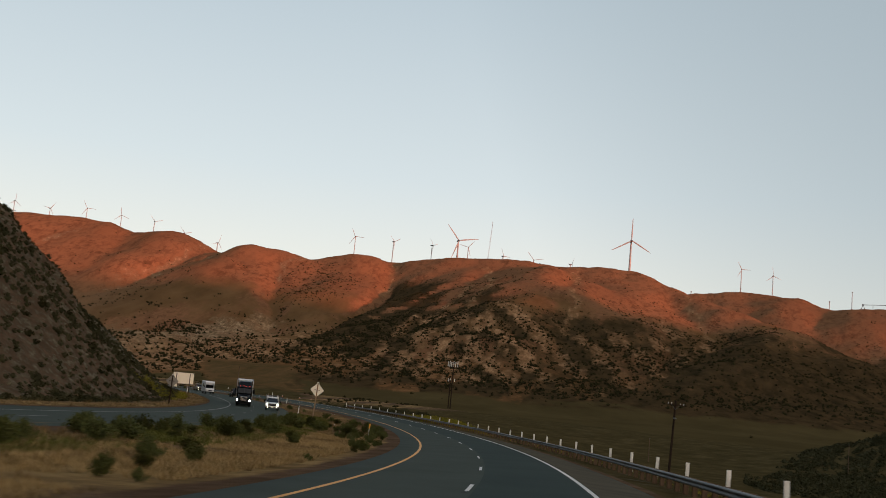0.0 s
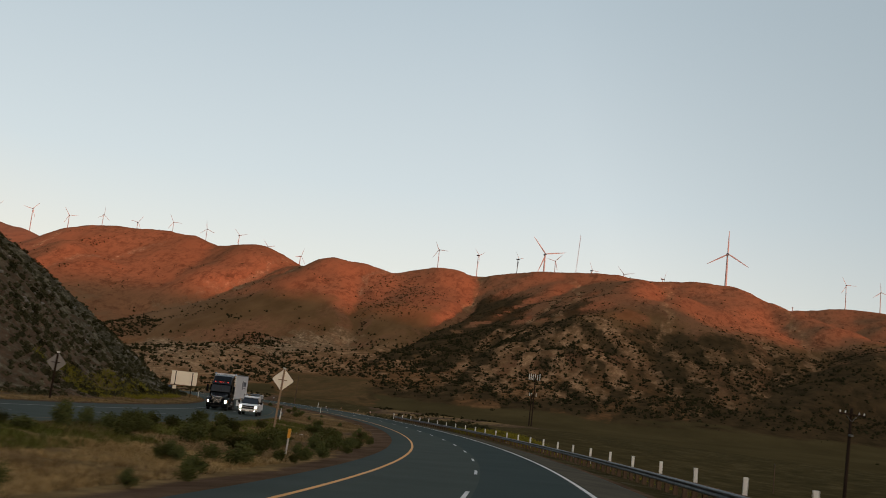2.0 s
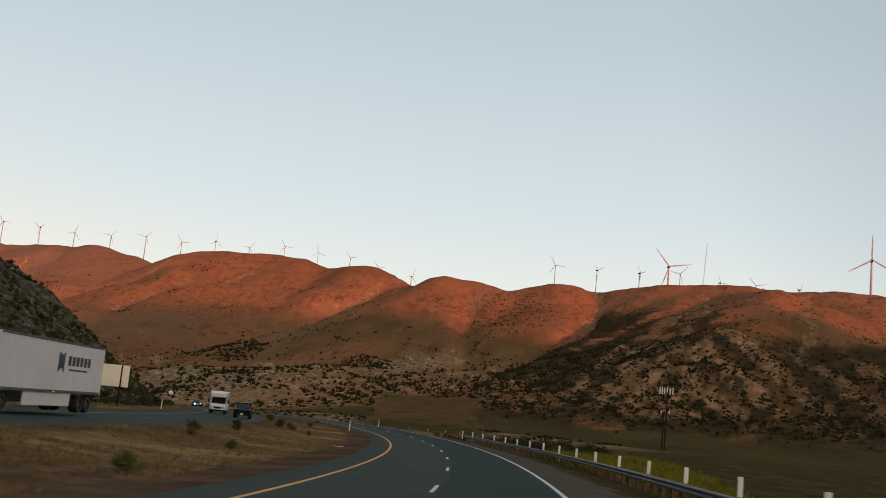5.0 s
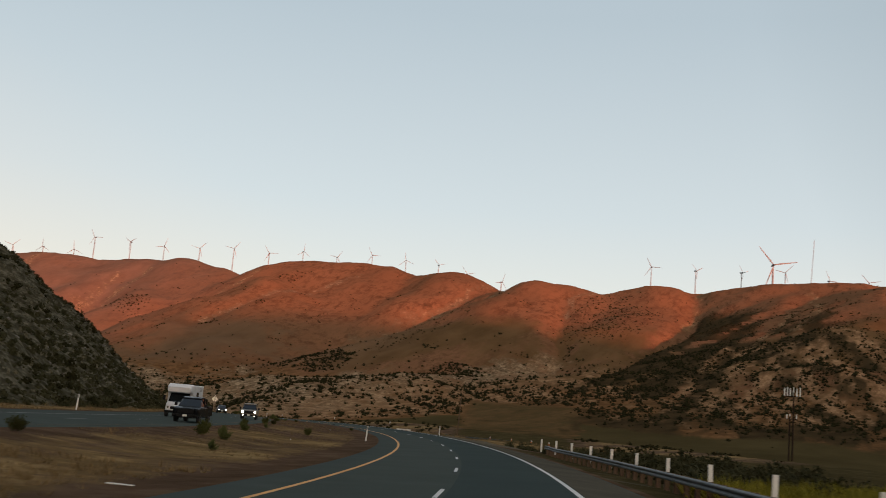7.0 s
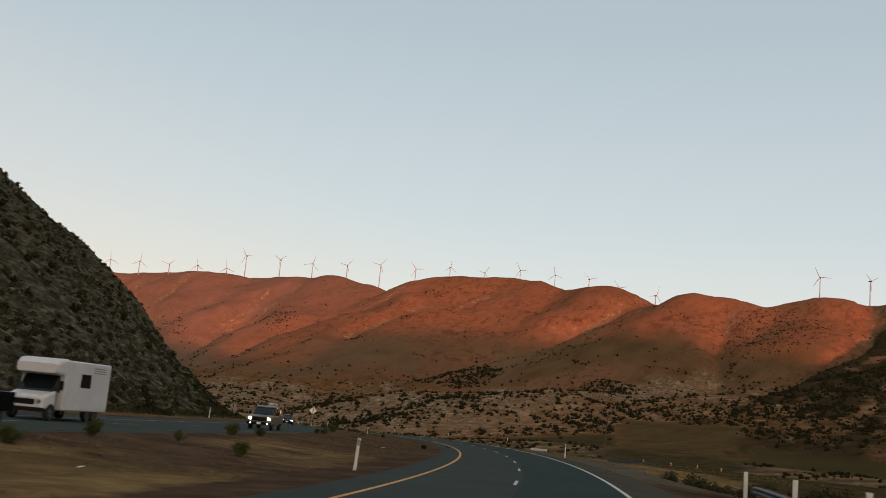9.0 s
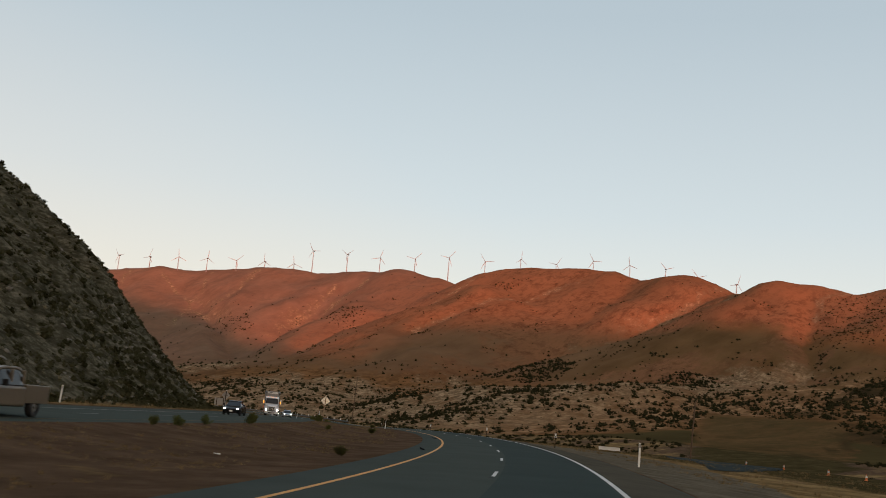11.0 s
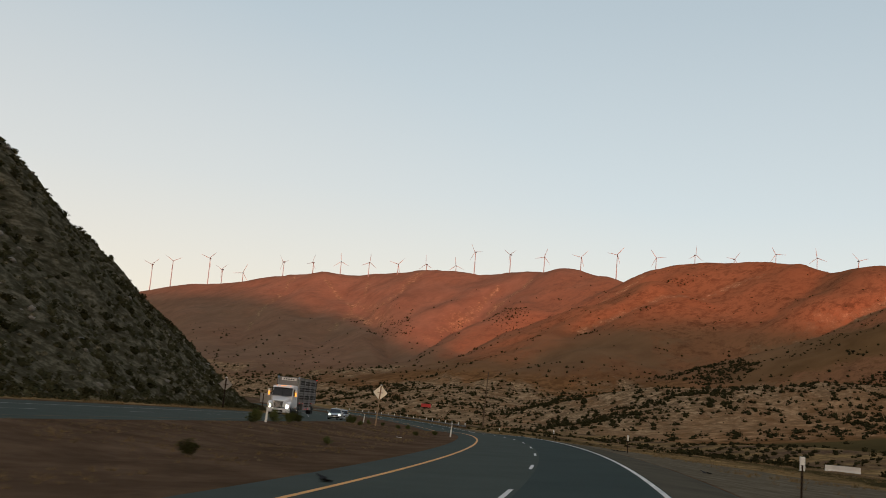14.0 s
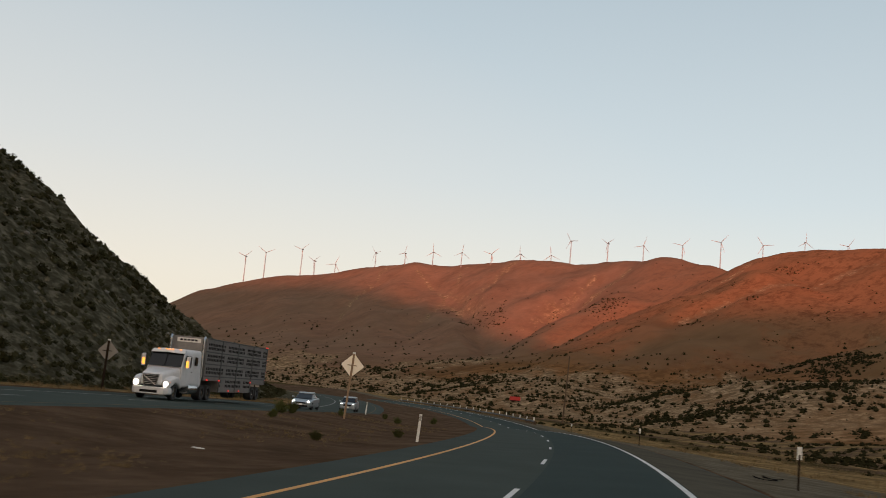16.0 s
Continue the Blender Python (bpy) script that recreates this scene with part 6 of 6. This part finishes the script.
scatter("hill_scrub", [shrub(40 + i, 16, 0.65) for i in range(4)], np.stack([x, y, z], -1), size, SCRUB, "dark scrub dotted over the lower hill slopes", "scrub")

# over the knoll
n = 12000
x, y = rng.uniform(30, 150, n), rng.uniform(150, 340, n)
z, w = land_height(x, y)
keep = (x - 0.29 * (y - 216) > 36.5 + 5 * waves(x, y, 22, 76)) & (waves(x, y, 16, 75, 3) > rng.uniform(-1.2, 0.4, n) + 1.6 * (1 - step(y, 150, 200)) + 1.6 * step(y, 305, 340))
x, y, z = x[keep], y[keep], z[keep]
scatter("knoll_scrub", lumps, np.stack([x, y, z], -1), 0.4 + 0.9 * rng.uniform(0, 1, len(x)) ** 1.5, CUT_SCRUB, "dark green scrub thick over the knoll", "scrub")

# the field beside the road
n = 15000
s, d = rng.uniform(-20, 760, n), rng.uniform(9, 170, n)
q = on_line(s, d)
keep = waves(q[:, 0], q[:, 1], 45, 64) > rng.uniform(0.1, 0.9, n) + 1.1 * (1 - step(s, 430, 480)) - 0.4 * step(s, 430, 480) * step(d, 40, 58)
keep &= meadow(q[:, 0], q[:, 1]) < 0.3
s, d, q = s[keep], d[keep], q[keep]
z, _ = land_height(q[:, 0], q[:, 1], s, d)
scatter("field_scrub", [shrub(50 + i, 24, 0.65) for i in range(4)], np.stack([q[:, 0], q[:, 1], z], -1), (0.25 + 0.5 * rng.uniform(0, 1, len(s))) * (1 + 0.9 * step(d, 20, 60)), SCRUB, "low dark scrub in the field below the road", "scrub")


# ---- grass ----
def tuft(seed, blades=13, spread=0.13, tall=0.15):
    rng = random.Random(seed)
    vs, fs = [], []
    for _ in range(blades):
        a, b = rng.uniform(0, 6.283), rng.uniform(0, 6.283)
        r, h = rng.uniform(0, spread), tall * rng.uniform(0.5, 1.2)
        bx, by = r * math.cos(a), r * math.sin(a)
        w = 0.012
        k = len(vs)
        vs += [(bx - w * math.sin(b), by + w * math.cos(b), -0.03), (bx + w * math.sin(b), by - w * math.cos(b), -0.03), (bx * 1.9 + 0.08 * math.cos(b), by * 1.9 + 0.08 * math.sin(b), h)]
        fs.append((k, k + 1, k + 2))
    return np.array(vs), np.array(fs)


tufts = [tuft(i) for i in range(6)]


def grass(name, s0, s1, d0, d1, n, patch, level, mat, label, big=1.0):
    s, d = rng.uniform(s0, s1, n), rng.uniform(d0, d1, n)
    q = on_line(s, d)
    keep = waves(q[:, 0], q[:, 1], patch, 81) > rng.uniform(level - 0.5, level + 0.5, n)
    s, d, q = s[keep], d[keep], q[keep]
    z, _ = land_height(q[:, 0], q[:, 1], s, d)
    return scatter(name, tufts, np.stack([q[:, 0], q[:, 1], z], -1), rng.uniform(0.6, 1.5, len(s)) * big, mat, label, "grass")


grass("dry_grass", 5, 200, -19.2, -9.2, 15000, 14, 0.0, STRAW, "dry straw-coloured grass on the median")
grass("weeds", 150, 225, -43, -35.5, 5000, 22, 0.15, WEED, "yellow-green weeds low on the cut slope", 2.2)
grass("golden_grass", 12, 86, -15.6, -9.3, 10000, 13, -0.15, GOLD, "golden dry grass on the open middle of the median", 0.9)
grass("dry_grass", 150, 470, -19.2, -9.6, 14000, 16, 0.25, STRAW, "thin dry grass on the bare median", 0.55)
grass("dry_grass", 60, 560, -36.5, -31.8, 7000, 14, 0.0, STRAW, "dry grass along the foot of the cut slope", 1.2)
grass("dry_grass", 270, 560, 8.5, 40, 9000, 18, 0.2, STRAW, "dry grass beyond the gravel shoulder", 1.1)
grass("weeds", 176, 209, 6.9, 16, 12000, 9, -0.5, WEED, "yellow-green weeds behind the guardrail", 3.3)
grass("weeds", 12, 150, -18.9, -14.5, 8000, 12, -0.1, GREEN, "low green weeds between the sagebrush on the median", 1.3)
n = 620
s, d = 176 + 112 * rng.uniform(0, 1, n) ** 0.6, 8.0 + 12 * rng.uniform(0, 1, n)
s[520:] = rng.uniform(203, 242, 100)
q = on_line(s, d)
keep = waves(q[:, 0], q[:, 1], 20, 81) > rng.uniform(-1.0, 0.3, n)
s, d, q = s[keep], d[keep], q[keep]
z, _ = land_height(q[:, 0], q[:, 1], s, d)
scatter("weed_clumps", [shrub(60 + i, 170, 0.9, 0.42) for i in range(4)], np.stack([q[:, 0], q[:, 1], z], -1), rng.uniform(0.3, 0.75, len(s)) * (1 + 0.6 * step(s, 203, 212) * (1 - step(s, 240, 250))), CUT_SCRUB, "dark green weed clumps on the bank behind the guardrail", "weeds")
grass("weeds", 20, 165, 7.4, 15, 4000, 20, 0.2, WEED, "sparse yellow-green weeds behind the guardrail", 1.2)


# ---- sagebrush on the median, each a bush of small leaves on stems ----
def bush_mesh(seed):
    rng = random.Random(seed)
    bm = bmesh.new()
    stems = []
    for _ in range(14):
        a, t = rng.uniform(0, 6.283), rng.uniform(0.1, 1.15)
        tip = Vector((math.cos(a) * math.sin(t) * rng.uniform(0.5, 0.95), math.sin(a) * math.sin(t) * rng.uniform(0.5, 0.95), math.cos(t) * rng.uniform(0.7, 1.0)))
        stems.append(tip)
    for tip in stems:
        for _ in range(130):
            p = tip * rng.uniform(0.35, 1.04) + Vector((rng.gauss(0, 0.11), rng.gauss(0, 0.11), rng.gauss(0, 0.09)))
            p.z = max(p.z, 0.03)
            u = Vector((rng.gauss(0, 1), rng.gauss(0, 1), rng.gauss(0, 1))).normalized()
            v = u.orthogonal().normalized()
            k = rng.uniform(0.026, 0.055)
            vs = [bm.verts.new(p + u * k * 1.5), bm.verts.new(p + v * k * 0.6), bm.verts.new(p - u * k * 1.5), bm.verts.new(p - v * k * 0.6)]
            bm.faces.new(vs)
    leaves = mesh_of("foliage", bm, SAGE)
    bm = bmesh.new()
    for tip in stems:
        pipe(bm, (0, 0, -0.08), tip * 0.8, 0.022, 0.008, 5)
    root = Vector((0, 0, -0.08))
    bmesh.ops.pointmerge(bm, verts=[v for v in bm.verts if (v.co - root).length < 0.035], merge_co=root)
    return leaves, mesh_of("woody_base", bm, WOOD)


bushes = [bush_mesh(100 + i) for i in range(5)]


def sagebrush(s, d, size, tall, i):
    ob = thing("sagebrush", stand(s, d, i * 73) @ Matrix.Diagonal((size, size, tall, 1)), "green sagebrush growing on the dry median", "bush", "sagebrush on the median")
    leaves, stems = bushes[i % 5]
    shared("foliage", leaves, ob, Matrix.Identity(4))
    shared("woody_base", stems, ob, Matrix.Identity(4))
    return ob


r2 = random.Random(31)
for k in range(64):
    s = 18 + 92 * r2.random() ** 0.9
    band = r2.random()
    d = -18.8 + 3.4 * band
    if r2.random() > 0.78:
        s, d = 76 + 72 * r2.random(), -14.5 + 5.3 * r2.random()
    size = r2.uniform(0.5, 1.0)
    sagebrush(s, d, size, size * r2.uniform(0.8, 1.1), k)
# single bushes in the golden grass, in the rows and gaps that they form
EARLY = [(36.6, -16.3, 0.85), (38.2, -16.8, 0.6), (46.6, -17.9, 0.8), (48.4, -17.5, 0.6), (31.5, -16.6, 0.6), (61.5, -18.6, 0.9), (64.7, -18.0, 0.8), (68.2, -17.6, 0.7), (74.8, -17.5, 0.9), (32.0, -12.6, 0.7), (33.2, -13.0, 0.5), (33.8, -11.6, 0.6), (39.4, -13.6, 0.6), (23.6, -10.7, 0.5),
         (23.2, -9.6, 0.3), (42.6, -9.4, 0.3), (63.1, -9.8, 0.45), (27.9, -11.3, 0.45)]
MIDDLE = [(77.6, -17.4, 0.85), (86.8, -18.0, 0.9), (90.4, -17.6, 0.7), (94.5, -17.9, 0.8), (100.5, -17.7, 0.7), (95.6, -15.0, 0.7), (63.3, -9.8, 0.6), (61.8, -9.5, 0.5), (64.0, -9.4, 0.55), (66.6, -14.2, 0.55), (59.7, -12.9, 0.6), (74.5, -9.4, 0.4), (75.6, -9.6, 0.5), (86.4, -9.5, 0.45), (97.9, -9.6, 0.5), (96.4, -14.3, 0.6), (82.5, -12.4, 0.5)]
LATE = [(118.1, -18.9, 0.7), (116.8, -18.4, 0.6), (121.5, -16.6, 0.65), (110.5, -17.4, 0.5), (98.2, -9.9, 0.85), (103.4, -9.9, 0.8), (103.2, -10.6, 0.7), (109.8, -10.4, 0.6), (111.5, -10.2, 0.55), (111.2, -9.6, 0.5), (114.6, -9.6, 0.5), (107.7, -14.2, 0.45), (98.8, -13.3, 0.55), (128.8, -9.5, 0.5), (133.0, -10.4, 0.5)]
VERGE_ROW = [(92.3, -14.6, 0.9), (86.7, -10.9, 0.52), (93.3, -11.6, 0.67), (97.2, -11.7, 0.54), (95.1, -9.2, 0.58), (82.1, -11.0, 0.55), (88.2, -10.7, 0.46), (79.5, -11.8, 0.52), (100.6, -15.0, 0.59), (92.3, -9.8, 0.51), (116.2, -14.9, 0.45), (109.0, -9.5, 0.38), (119.9, -9.7, 0.38), (88.6, -8.9, 0.5), (92.4, -8.8, 0.5), (101.1, -8.7, 0.42), (86.2, -8.9, 0.36), (59.5, -8.9, 0.5), (60.6, -8.8, 0.45), (68.6, -8.8, 0.36), (72.1, -8.7, 0.36), (56.3, -9.0, 0.4), (109.5, -8.9, 0.62), (108.2, -9.1, 0.6), (105.3, -9.2, 0.55), (120.8, -8.8, 0.45), (126.4, -8.9, 0.4)]
for k, (s, d, size) in enumerate(EARLY + MIDDLE + LATE + VERGE_ROW):
    sagebrush(s, d, size, size * 1.15, k)
near_bushes = [(227, -16.5, 0.9), (228.4, -15.6, 0.7), (226.2, -15.2, 0.6), (276, -18.8, 0.8), (281, -18.3, 0.6), (255, -18.6, 0.7), (262, -17.5, 0.5), (246, -17.4, 0.7), (258, -13.5, 0.7), (307.5, -8.9, 0.5), (335, -18.9, 0.8), (322, -18.8, 0.6), (316, -18.7, 0.6), (313, -18.9, 0.5), (366, -12.3, 0.6), (353, -15.5, 0.45), (384.8, -12.0, 0.4), (386.2, -12.4, 0.35)]
far_bushes = [(408, -18.9, 0.8), (411, -19, 0.8), (397, -18.8, 0.9), (403, -18.9, 0.9), (447, -18.9, 0.9), (449.5, -18.6, 0.8), (422, -10.9, 0.45), (438, -17, 0.5), (462, -17.5, 0.6), (470, -14, 0.6), (480, -16, 0.6), (434, -9.6, 0.5), (496, -12, 0.7), (176, -16, 0.6), (184, -17.8, 0.8), (196, -17, 0.7), (206, -18.5, 0.7), (169, -12.4, 0.5), (214, -13, 0.5)]
for k, (s, d, size) in enumerate(near_bushes + far_bushes):
    sagebrush(s, d, size * 0.85, size * 0.95, k + 3)
